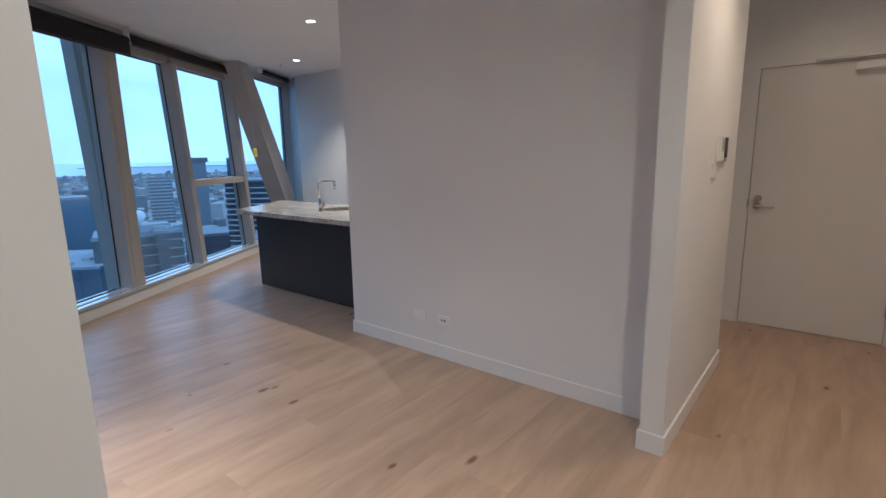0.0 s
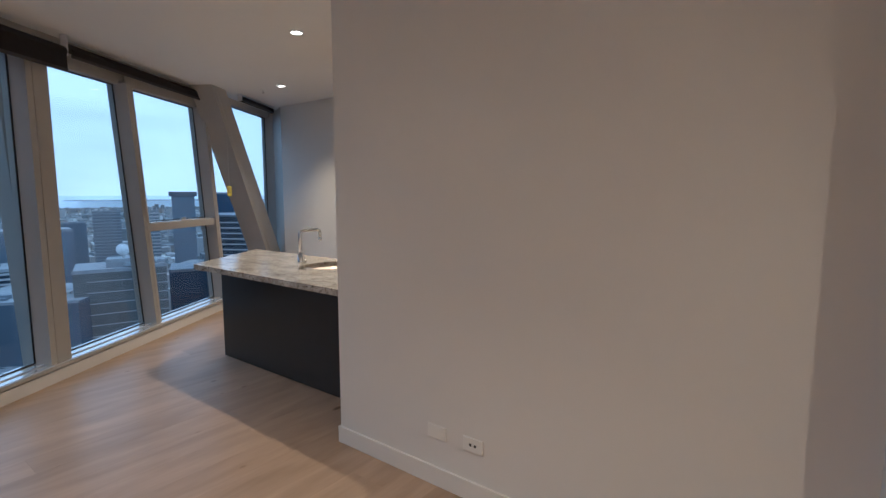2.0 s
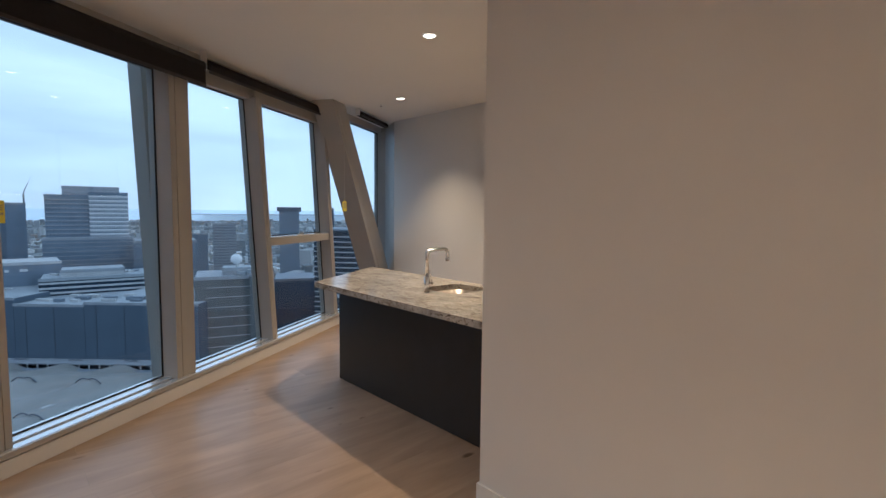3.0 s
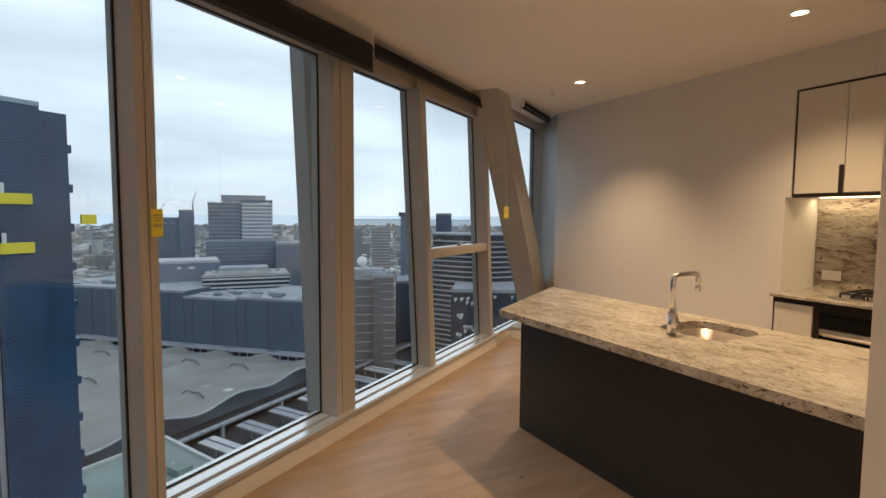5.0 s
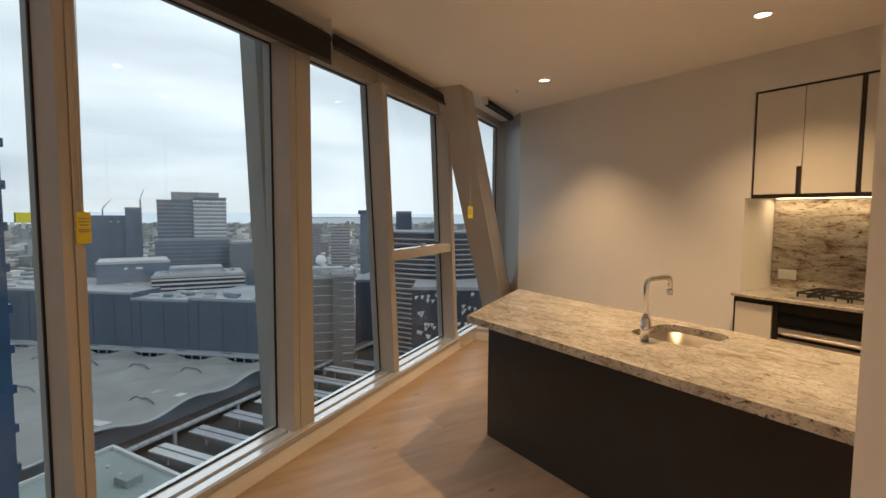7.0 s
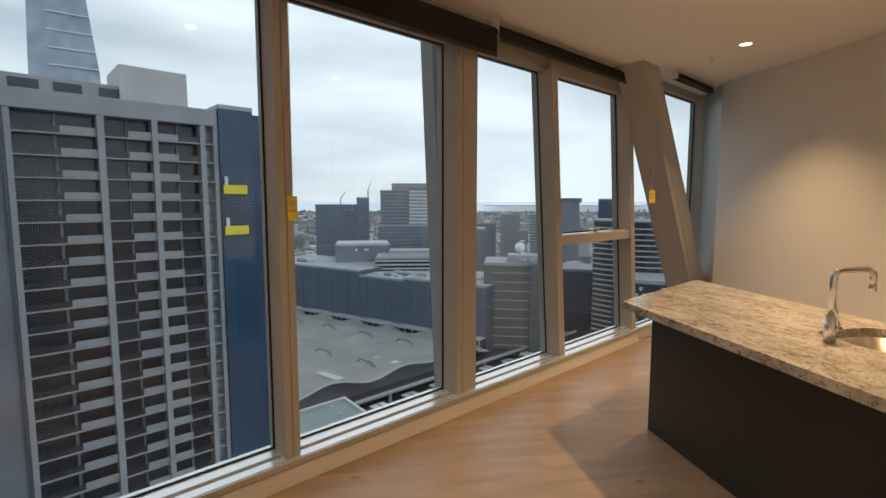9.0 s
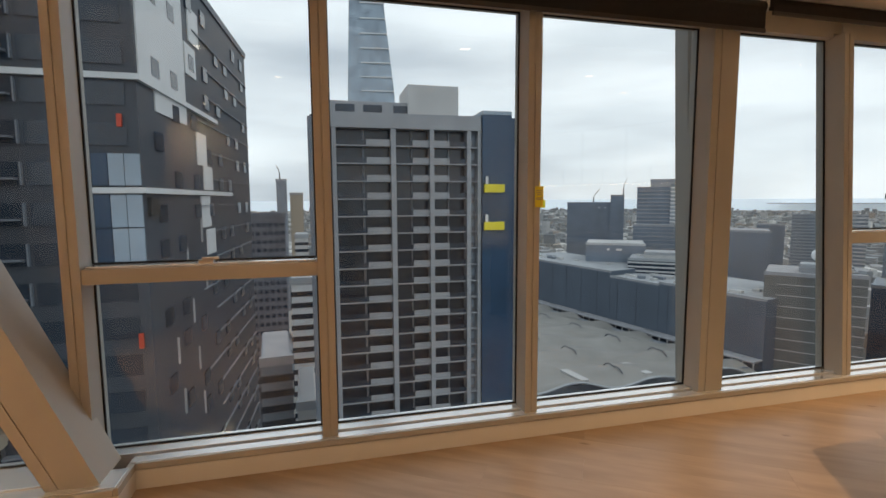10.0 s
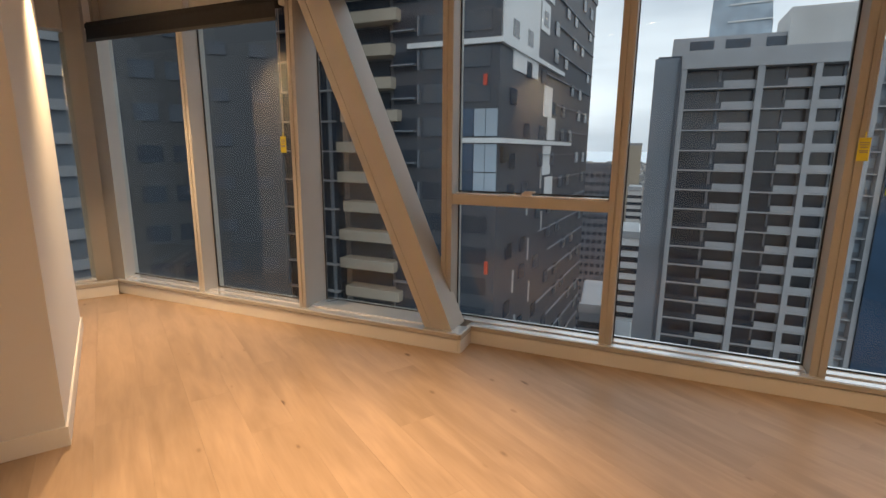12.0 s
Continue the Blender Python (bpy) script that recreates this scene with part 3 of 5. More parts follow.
part("mullion", box((2.72, -6.65, 0.02), (2.80, -6.45, CEIL), 0.002), FRAME, side)
part("ledge", box((1.45, -6.49, 0.10), (3.72, -6.40, 0.14), 0.003), FRAME, side)
part("skirting", box((1.45, -6.46, 0.0), (3.72, -6.405, 0.099), 0.002), TRIM, side)


def brace(name, y_top, y_foot, z_top, z_foot, w_top, w_foot, x0, x1, label):
    """A leaning steel brace, cased in grey panels with a joint along its face."""
    b = thing(name, label, "brace", kind="structure", at=((x0 + x1) / 2, y_foot, 0))

    def beam(piece, xa, xb, f0, f1):
        bm = bmesh.new()
        vs = [bm.verts.new(p) for x in (xa, xb) for p in ((x, y_foot + w_foot * f0, z_foot), (x, y_foot + w_foot * f1, z_foot), (x, y_top + w_top * f1, z_top), (x, y_top + w_top * f0, z_top))]
        for f in ((0, 1, 2, 3), (7, 6, 5, 4), (0, 4, 5, 1), (1, 5, 6, 2), (2, 6, 7, 3), (3, 7, 4, 0)):
            bm.faces.new([vs[i] for i in f])
        bmesh.ops.recalc_face_normals(bm, faces=bm.faces)
        part(piece, bm, FRAME, b)

    beam("core", x0, x1 - 0.008, 0.02, 0.98)
    beam("narrow_panel", x1 - 0.008, x1, 0.0, 0.235)
    beam("wide_panel", x1 - 0.008, x1, 0.258, 1.0)
    return b


brace("brace", -0.36, 0.775, 2.73, 0.135, 0.26, 0.215, -3.50, -3.245, "grey-cased leaning steel brace before the windows")
brace("brace", 6.50, 8.07, 2.73, 0.145, 0.31, 0.46, -3.49, -3.215, "grey-cased leaning steel brace before the windows")
brace("outer_fin", 4.50, 4.64, 2.75, 0.0, 0.2, 0.2, -3.95, -3.82, "grey metal fin outside the glass")


# ---- roller blinds ----
def roller_blind(y0, y1, x, z_low, r=0.042, z=CEIL - 0.055):
    b = thing("roller_blind", "dark brown roller blind rolled up at the ceiling", "blind", group="roller blinds", at=(x, (y0 + y1) / 2, CEIL))
    bm = tube((x, y0 + 0.02, z), (x, y1 - 0.02, z), r, segments=24)
    smooth(part("roll", bm, BLIND, b))
    part("fabric", box((x + r - 0.004, y0 + 0.03, z_low + 0.02), (x + r - 0.001, y1 - 0.03, z)), BLIND, b)
    part("bottom_rail", box((x + r - 0.010, y0 + 0.028, z_low), (x + r + 0.004, y1 - 0.028, z_low + 0.024), 0.003), BLIND_BAR, b, "dark metal bottom rail")
    for y in (y0, y1 - 0.006):
        part("bracket", box((x - 0.030, y, z - 0.03), (x + 0.030, y + 0.006, CEIL - 0.001), 0.001), TRIM, b, "white end bracket")
    return b


roller_blind(1.04, 4.71, -3.40, 2.435, 0.042, z=2.595)
roller_blind(4.77, 6.70, -3.455, 2.572, 0.036, z=2.650)
roller_blind(7.05, 8.0, -3.16, 2.64, 0.036)
roller_blind(-2.52, -0.34, -3.19, 2.32, z=2.455)


def chain(x, y, z_low, dx=0.012, twist=0.0):
    c = thing("blind_chain", "looped beaded blind chain", "chain", at=(x, y, z_low))
    for k in (-1, 1):
        part("strand", tube((x, y + k * dx * 0.3, z_low), (x, y + k * dx, CEIL - 0.07), 0.0016, segments=6), SATIN, c)
    m = pose(x, y, z_low, 0, 0, twist)
    t = thing("safety_tag", "yellow safety tag hanging on a blind chain", "tag", group="blind safety tags", m=m)
    part("card", box((0.004, -0.026, -0.115), (0.007, 0.026, 0.005), 0.001), TAG, t)
    part("loop", tube((0.005, 0, -0.002), (0.003, 0, 0.035), 0.003, segments=8), TAG, t)
    for z, w in ((-0.020, 0.02), (-0.032, 0.02), (-0.044, 0.016), (-0.062, 0.02), (-0.07, 0.018)):
        part("print_bar", box((0.0068, -w, z - 0.0025), (0.0074, w, z + 0.0025)), RENDER_WARM, t, "unreadable brown print")


chain(-3.435, 3.225, 1.495)
chain(-3.20, -0.40, 1.50)
chain(-3.225, 6.81, 1.57, twist=-60.0)


# ---- ceiling fittings ----
def downlight(x, y, k, beam):
    d = thing("downlight", "round recessed white downlight, switched on", "downlight", group="ceiling downlights", at=(x, y, CEIL))
    bm = bmesh.new()
    ring = [(0.055, -0.001), (0.055, -0.006), (0.047, -0.008), (0.042, -0.001)]
    n = 32
    rows = [[bm.verts.new((x + r * math.cos(2 * math.pi * i / n), y + r * math.sin(2 * math.pi * i / n), CEIL + z)) for i in range(n)] for r, z in ring]
    for a, b in zip(rows, rows[1:]):
        for i in range(n):
            bm.faces.new((a[i], a[(i + 1) % n], b[(i + 1) % n], b[i]))
    part("trim_ring", bm, PLASTIC, d)
    bm = tube((x, y, CEIL - 0.0005), (x, y, CEIL - 0.003), 0.041, segments=32)
    part("lens", bm, LED, d, "glowing lens")
    lamp = new("downlight_lamp", bpy.data.lights.new("downlight_lamp", "SPOT"))
    lamp.data.energy, lamp.data.color = LAMP_W * k, HALL_WARM if x > 1.5 else WARM
    lamp.data.spot_size, lamp.data.spot_blend, lamp.data.shadow_soft_size = radians(beam), 1.0, 0.018
    lamp.location = (x, y, CEIL - 0.012)
    return d


for x, y, k, beam in DOWNLIGHTS:
    downlight(x, y, k, beam)

s = thing("sprinkler", "small white ceiling fire sprinkler", "sprinkler", at=(-2.76, 6.84, CEIL))
part("rose", tube((-2.76, 6.84, CEIL), (-2.76, 6.84, CEIL - 0.008), 0.03), PLASTIC, s)
part("stem", tube((-2.76, 6.84, CEIL - 0.008), (-2.76, 6.84, CEIL - 0.035), 0.008), CHROME, s)
part("deflector", tube((-2.76, 6.84, CEIL - 0.035), (-2.76, 6.84, CEIL - 0.038), 0.016), CHROME, s)


# ---- kitchen island ----
def island():
    i = thing("kitchen_island", "charcoal kitchen island base with an angled end", "island", m=UVM, at=(-1.0, 0.7, 0))

    def end(v, x=-2.45):
        # u at which the line x = const meets this v
        return (x - P0[0] - v * math.sin(radians(-TURNED))) / math.cos(radians(TURNED))

    v0, v1 = 0.41, 0.97
    part("base", prism([(end(v0) + 0.03, v0 + 0.02), (-0.005, v0 + 0.02), (-0.005, v1 - 0.02), (end(v1) + 0.03, v1 - 0.02)], 0.0, 0.62), CHARCOAL, i)
    part("back_panel", prism([(end(v1 - 0.018) + 0.023, v1 - 0.018), (-0.005, v1 - 0.018), (-0.005, v1), (end(v1) + 0.023, v1)], 0.004, 0.867), CHARCOAL, i)
    part("front_panel", prism([(end(v0), v0), (-0.004, v0), (-0.004, v0 + 0.018), (end(v0 + 0.018), v0 + 0.018)], 0.004, 0.867), CHARCOAL, i)
    part("end_panel", prism([(end(v0 + 0.0185), v0 + 0.0185), (end(v0 + 0.0185) + 0.022, v0 + 0.0185), (end(v1) + 0.022, v1), (end(v1), v1)], 0.004, 0.867), CHARCOAL, i)
    # worktop with the sink cut out
    w = thing("island_worktop", "cream granite island worktop with brown streaks", "worktop", m=UVM, at=(-1.0, 0.5, 0.87))
    a, b = 0.05, 0.985
    s0, s1, t0, t1 = -1.09, -0.73, 0.50, 0.88
    bm = bmesh.new()
    outer = [(end(a, -2.437), a), (-0.003, a), (-0.003, b), (end(b, -2.437), b)]
    r, inner = 0.09, []
    for cx, cy, a0 in ((s1 - r, t1 - r, 0), (s0 + r, t1 - r, 90), (s0 + r, t0 + r, 180), (s1 - r, t0 + r, 270)):
        inner += [(cx + r * math.cos(radians(a0 + k * 15)), cy + r * math.sin(radians(a0 + k * 15))) for k in range(7)]
    def ring(pts, z):
        return [bm.verts.new((x, y, z)) for x, y in pts]
    zt, zb = 0.910, 0.870
    ot, ob_, it, ib = ring(outer, zt), ring(outer, zb), ring(inner, zt), ring(inner, zb)
    for o, n_, sgn in ((ot, it, 1), (ob_, ib, -1)):
        corners = [o[2], o[3], o[0], o[1]]
        for q in range(4):
            arc = n_[q * 7:(q + 1) * 7]
            for k in range(6):
                bm.faces.new((corners[q], arc[k + 1], arc[k]) if sgn > 0 else (corners[q], arc[k], arc[k + 1]))
            nxt = n_[((q + 1) % 4) * 7]
            bm.faces.new((corners[q], corners[(q + 1) % 4], nxt, arc[6]) if sgn > 0 else (corners[q], arc[6], nxt, corners[(q + 1) % 4]))
    for top, low in ((ot, ob_), (it, ib)):
        for k in range(len(top)):
            bm.faces.new((top[k], top[(k + 1) % len(top)], low[(k + 1) % len(top)], low[k]))
    bmesh.ops.recalc_face_normals(bm, faces=bm.faces)
    part("slab", bm, GRANITE, w)
    # sink bowl
    k = thing("sink", "undermounted brushed steel sink bowl", "sink", m=UVM, at=((s0 + s1) / 2, (t0 + t1) / 2, 0.68))
    bm = bmesh.new()
    rings = []
    for z, g in ((0.8695, 0.02), (0.8695, -0.004), (0.71, -0.012), (0.682, -0.035)):
        cx, cy = (s0 + s1) / 2, (t0 + t1) / 2
        rings.append([bm.verts.new((x + g * (1 if x > cx else -1), y + g * (1 if y > cy else -1), z)) for x, y in inner])
    for p, q in zip(rings, rings[1:]):
        for n_ in range(len(p)):
            bm.faces.new((p[n_], p[(n_ + 1) % len(p)], q[(n_ + 1) % len(p)], q[n_]))
    bm.faces.new(rings[-1])
    bmesh.ops.recalc_face_normals(bm, faces=bm.faces)
    smooth(part("bowl", bm, SINK_STEEL, k))
    part("waste", tube(((s0 + s1) / 2, (t0 + t1) / 2, 0.683), ((s0 + s1) / 2, (t0 + t1) / 2, 0.687), 0.04), CHROME, k, "chrome waste")


island()


def pipe(points, r, turn=0.03, segments=14):
    """A bent round pipe through these points, with rounded elbows."""
    pts = [Vector(points[0])]
    for a, b, c in zip(points, points[1:], points[2:]):
        a, b, c = Vector(a), Vector(b), Vector(c)
        p, q = b + (a - b).normalized() * turn, b + (c - b).normalized() * turn
        pts += [p.lerp(b, k / 6).lerp(b.lerp(q, k / 6), k / 6) for k in range(7)]
    pts.append(Vector(points[-1]))
    bm = bmesh.new()
    rows = []
    up = Vector((1, 0, 0))
    for n_, p in enumerate(pts):
        d = (pts[min(n_ + 1, len(pts) - 1)] - pts[max(n_ - 1, 0)]).normalized()
        s_ = d.cross(up).normalized()
        t_ = s_.cross(d)
        rows.append([bm.verts.new(p + r * (math.cos(2 * math.pi * k / segments) * s_ + math.sin(2 * math.pi * k / segments) * t_)) for k in range(segments)])
    for a, b in zip(rows, rows[1:]):
        for k in range(segments):
            bm.faces.new((a[k], a[(k + 1) % segments], b[(k + 1) % segments], b[k]))
    bm.faces.new(rows[0][::-1])
    bm.faces.new(rows[-1])
    bmesh.ops.recalc_face_normals(bm, faces=bm.faces)
    return bm


def mixer_tap():
    u, v, z = -0.925, 0.425, 0.910
    f = thing("mixer_tap", "tall chrome gooseneck kitchen mixer tap", "tap", m=UVM, at=(u, v, z))
    smooth(part("body", tube((u, v, z), (u, v, z + 0.11), 0.0205, segments=28), CHROME, f))
    smooth(part("spout", pipe([(u, v, z + 0.10), (u, v, z + 0.292), (u, v + 0.19, z + 0.292), (u, v + 0.19, z + 0.228)], 0.0125, 0.035), CHROME, f))
    smooth(part("aerator", tube((u, v + 0.19, z + 0.228), (u, v + 0.19, z + 0.204), 0.0145), CHROME, f))
    bm = tube((u, v, z + 0.06), (u, v + 0.048, z + 0.055), 0.013, segments=24)
    smooth(part("cartridge", bm, CHROME, f))
    bm = tube((u, v + 0.046, z + 0.07), (u, v + 0.018, z + 0.155), 0.0045)
    smooth(part("lever", bm, CHROME, f, "thin chrome lever"))


mixer_tap()


# ---- kitchen run in the recess ----
def kitchen_run():
    u0 = -1.478
    t = thing("kitchen_worktop", "cream granite worktop along the wall", "worktop", m=UVM, at=(0, 2.7, 0.88))
    part("slab", box((u0, 2.33, 0.882), (1.595, 2.995, 0.902), 0.003), GRANITE, t)
    sp = thing("splashback", "cream granite splashback with brown streaks", "splashback", m=UVM, at=(0, 2.99, 0.9))
    part("slab", box((u0 + 0.004, 2.978, 0.904), (1.595, 2.998, 1.645)), GRANITE_WALL, sp)
    # base cabinet
    c = thing("base_cabinet", "cream base cabinet door with dark edging", "cabinet", m=UVM, at=(-1.32, 2.6, 0))
    part("body", box((u0, 2.385, 0.0), (-1.165, 2.99, 0.880)), BRONZE, c, "dark carcass")
    part("door", box((u0 + 0.022, 2.365, 0.11), (-1.20, 2.385, 0.838), 0.002), CABINET, c)
    # oven under the hob
    o = thing("oven", "black built-in oven with steel control strip", "oven", m=UVM, at=(-0.86, 2.6, 0.1))
    part("body", box((-1.16, 2.39, 0.0), (-0.545, 2.99, 0.879)), BRONZE, o)
    part("control_strip", box((-1.15, 2.368, 0.715), (-0.555, 2.39, 0.80), 0.002), OVEN_GLASS, o, "black control strip")
    part("oven_door", box((-1.15, 2.368, 0.22), (-0.555, 2.39, 0.705), 0.003), OVEN_GLASS, o, "black glass door")
    bm = tube((-1.11, 2.33, 0.655), (-0.595, 2.33, 0.655), 0.010)
    for u in (-1.08, -0.625):
        add_tube(bm, (u, 2.33, 0.655), (u, 2.370, 0.655), 0.007)
    part("handle", bm, STEEL, o, "steel bar handle")
    for z in (0.690, 0.615):
        part("trim_strip", box((-1.15, 2.360, z - 0.045), (-0.555, 2.3675, z), 0.002), STEEL, o, "brushed steel trim strip")
    for ua in (-0.53, 0.07, 0.67):
        b = thing("base_cabinet", "cream base cabinet door with dark edging", "cabinet", m=UVM, at=(ua + 0.3, 2.6, 0))
        part("body", box((ua, 2.385, 0.0), (ua + 0.595, 2.99, 0.880)), BRONZE, b)
        part("door", box((ua + 0.006, 2.365, 0.11), (ua + 0.589, 2.385, 0.838), 0.002), CABINET, b)
    # gas hob
    h = thing("gas_hob", "stainless gas hob with cast-iron trivets", "hob", m=UVM, at=(-0.86, 2.68, 0.902))
    part("tray", box((-1.15, 2.45, 0.9022), (-0.56, 2.93, 0.913), 0.003), STEEL, h)
    for u, v, r in ((-1.02, 2.58, 0.045), (-1.02, 2.80, 0.035), (-0.70, 2.58, 0.035), (-0.70, 2.80, 0.045), (-0.86, 2.69, 0.055)):
        part("burner", tube((u, v, 0.913), (u, v, 0.930), r, r * 0.8), IRON, h, "black burner cap")
    for u in (-1.02, -0.86, -0.70):
        bm = bmesh.new()
        for v in (2.50, 2.69, 2.88):
            add_box(bm, (u - 0.07, v - 0.005, 0.938), (u + 0.07, v + 0.005, 0.950))
        for du in (-0.07, 0.0, 0.07):
            add_box(bm, (u + du - 0.005, 2.49, 0.938), (u + du + 0.005, 2.89, 0.950))
            for v in (2.495, 2.885):
                add_box(bm, (u + du - 0.005, v - 0.005, 0.913), (u + du + 0.005, v + 0.005, 0.940))
        part("trivet", bm, IRON, h, "cast-iron trivet")
    # wall cabinets
    z0, z1, vf = 1.662, 2.432, 2.486
    for n_ in range(4):
        ua = -1.438 + n_ * 0.664
        w = thing("wall_cabinet", "cream wall cabinet with dark bronze edging", "cabinet", group="wall cabinets", m=UVM, at=(ua + 0.33, 2.75, z0))
        part("bottom_panel", box((ua, vf + 0.002, z0 - 0.012), (ua + 0.662, 2.996, z0)), BRONZE, w, "dark bronze bottom")
        part("top_panel", box((ua, vf + 0.002, z1), (ua + 0.662, 2.996, z1 + 0.012)), BRONZE, w, "dark bronze top")
        for du in (0.0, 0.650):
            part("side_panel", box((ua + du, vf + 0.002, z0), (ua + du + 0.012, 2.996, z1)), BRONZE, w, "dark bronze side")
        part("carcass", box((ua + 0.012, vf + 0.03, z0), (ua + 0.650, 2.996, z1)), BRONZE, w)
        # Lip added to block the LED strip from the room and the panes.
        part("valance", box((ua, vf + 0.003, z0 - 0.028), (ua + 0.662, vf + 0.018, z0 - 0.012)), BRONZE, w)
        for k in range(2):
            da = ua + 0.014 + k * 0.319
            d = part("door", box((da, vf, z0 + 0.003), (da + 0.315, vf + 0.022, z1 - 0.003), 0.002), CABINET, w)
            if k == 0:
                part("handle", box((da + 0.285, vf - 0.008, z0 - 0.004), (da + 0.315, vf - 0.0005, z0 + 0.20), 0.003), BRONZE, d, "dark finger pull")
    st = thing("led_strip", "warm LED strip below the wall cabinets", "light strip", m=UVM, at=(0, 2.9, 1.64))
    part("diffuser", box((-1.43, 2.90, 1.6405), (1.05, 2.915, 1.6495)), STRIP, st)
    lamp = new("under_cabinet_lamp", bpy.data.lights.new("under_cabinet_lamp", "AREA"))
    lamp.data.shape, lamp.data.size, lamp.data.size_y = "RECTANGLE", 2.5, 0.02
    lamp.data.energy, lamp.data.color = 6.0, (1.0, 0.68, 0.36)
    lamp.matrix_world = UVM @ pose(-0.2, 2.9075, 1.638)
    ps = thing("power_point", "white double power point on the splashback", "socket", m=UVM, at=(-1.25, 2.978, 1.02))
    part("plate", box((-1.42, 2.968, 0.98), (-1.288, 2.978, 1.058), 0.003), PLASTIC, ps)
    for u in (-1.385, -1.335):
        part("rocker", box((u, 2.965, 1.025), (u + 0.015, 2.9685, 1.042), 0.001), PLASTIC, ps)


kitchen_run()


# ---- the city outside ----
EYE_AT = Vector((-1.0, 2.0, 1.45))


def far(az, d, z=0.0):
    """A place d metres off at an azimuth counted from +y to the left."""
    return Vector((EYE_AT.x - d * math.sin(radians(az)), EYE_AT.y + d * math.cos(radians(az)), z))


def rise(d, el):
    return EYE_AT.z + d * math.tan(radians(el))


ground = solid("ground", bmesh.new(), GROUND_MAT, "grey city ground reaching to the bay", "ground")
bm = bmesh.new()
bmesh.ops.create_circle(bm, cap_ends=True, segments=96, radius=4850, matrix=Matrix.Translation((0, 0, GROUND)))
bm.to_mesh(ground.data)
bm.free()
# Upright glowing ring, raised to meet the horizon as the camera sees it.
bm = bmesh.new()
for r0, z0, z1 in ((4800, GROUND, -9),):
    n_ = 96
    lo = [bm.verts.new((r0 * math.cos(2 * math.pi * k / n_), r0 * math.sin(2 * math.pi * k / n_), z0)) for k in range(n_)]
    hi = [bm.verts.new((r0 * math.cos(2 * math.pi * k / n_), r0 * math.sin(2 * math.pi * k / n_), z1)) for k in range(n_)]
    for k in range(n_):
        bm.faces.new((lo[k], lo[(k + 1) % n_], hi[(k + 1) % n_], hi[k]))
solid("backdrop_bay", bm, SEA_GLOW, "glowing upright backdrop for bay water on the horizon", "water")
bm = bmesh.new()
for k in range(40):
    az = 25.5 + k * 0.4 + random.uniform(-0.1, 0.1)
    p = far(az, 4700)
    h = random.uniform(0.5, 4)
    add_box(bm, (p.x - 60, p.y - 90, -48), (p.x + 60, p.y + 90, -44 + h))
solid("backdrop_headland", bm, HAZED_LAND, "low headland across the bay, paled for haze", "land")


def block(name, label, az0, az1, d, el_top, depth, mat, category="building", band=None, roof=None, windows=None, base=GROUND, group=""):
    """A city building between two azimuths, its front square to the view. band: spacing, height, material, share of the width;
    windows: columns, spacing, width, height, material."""
    az0, az1 = max(az0, az1), min(az0, az1)
    p, q = far(az0, d), far(az1, d)
    w = (q - p).length
    mid = (p + q) / 2
    turn = math.degrees(math.atan2((q - p).y, (q - p).x))
    top = rise(d, el_top)
    m = pose(mid.x, mid.y, base, 0, 0, turn)
    b = thing(name, label, category, group, m=m)
    h = top - base
    part("walls", box((-w / 2, 0, 0), (w / 2, depth, h)), mat, b)
    part("parapet", box((-w / 2 - 0.3, -0.3, h - 1.2), (w / 2 + 0.3, 0.6, h + 0.8)), roof or CONCRETE, b)
    part("roof", box((-w / 2 + 0.4, 0.6, h), (w / 2 - 0.4, depth, h + 0.25)), roof or CONCRETE, b)
    low = max(0.0, h - 75)
    if band:
        step, bh, bmat, share = band
        me = to_mesh("floor_band", box((-w / 2 - 0.25, -0.35, 0), (-w / 2 - 0.25 + (w + 0.5) * share, 0.02, bh)), bmat)
        off = (w + 0.5) * (1 - share)
        z = h - step
        while z > low:
            shared("floor_band", me, b, (off, 0, z))
            z -= step
    if windows:
        cols, step, ww, wh, wmat = windows
        me = to_mesh("window", box((-ww / 2, -0.12, 0), (ww / 2, 0.02, wh)), wmat)
        z = h - 1.5 - step
        while z > low:
            for k in range(cols):
                shared("window", me, b, (-w / 2 + w * (k + 0.5) / cols, 0, z))
            z -= step
    return b


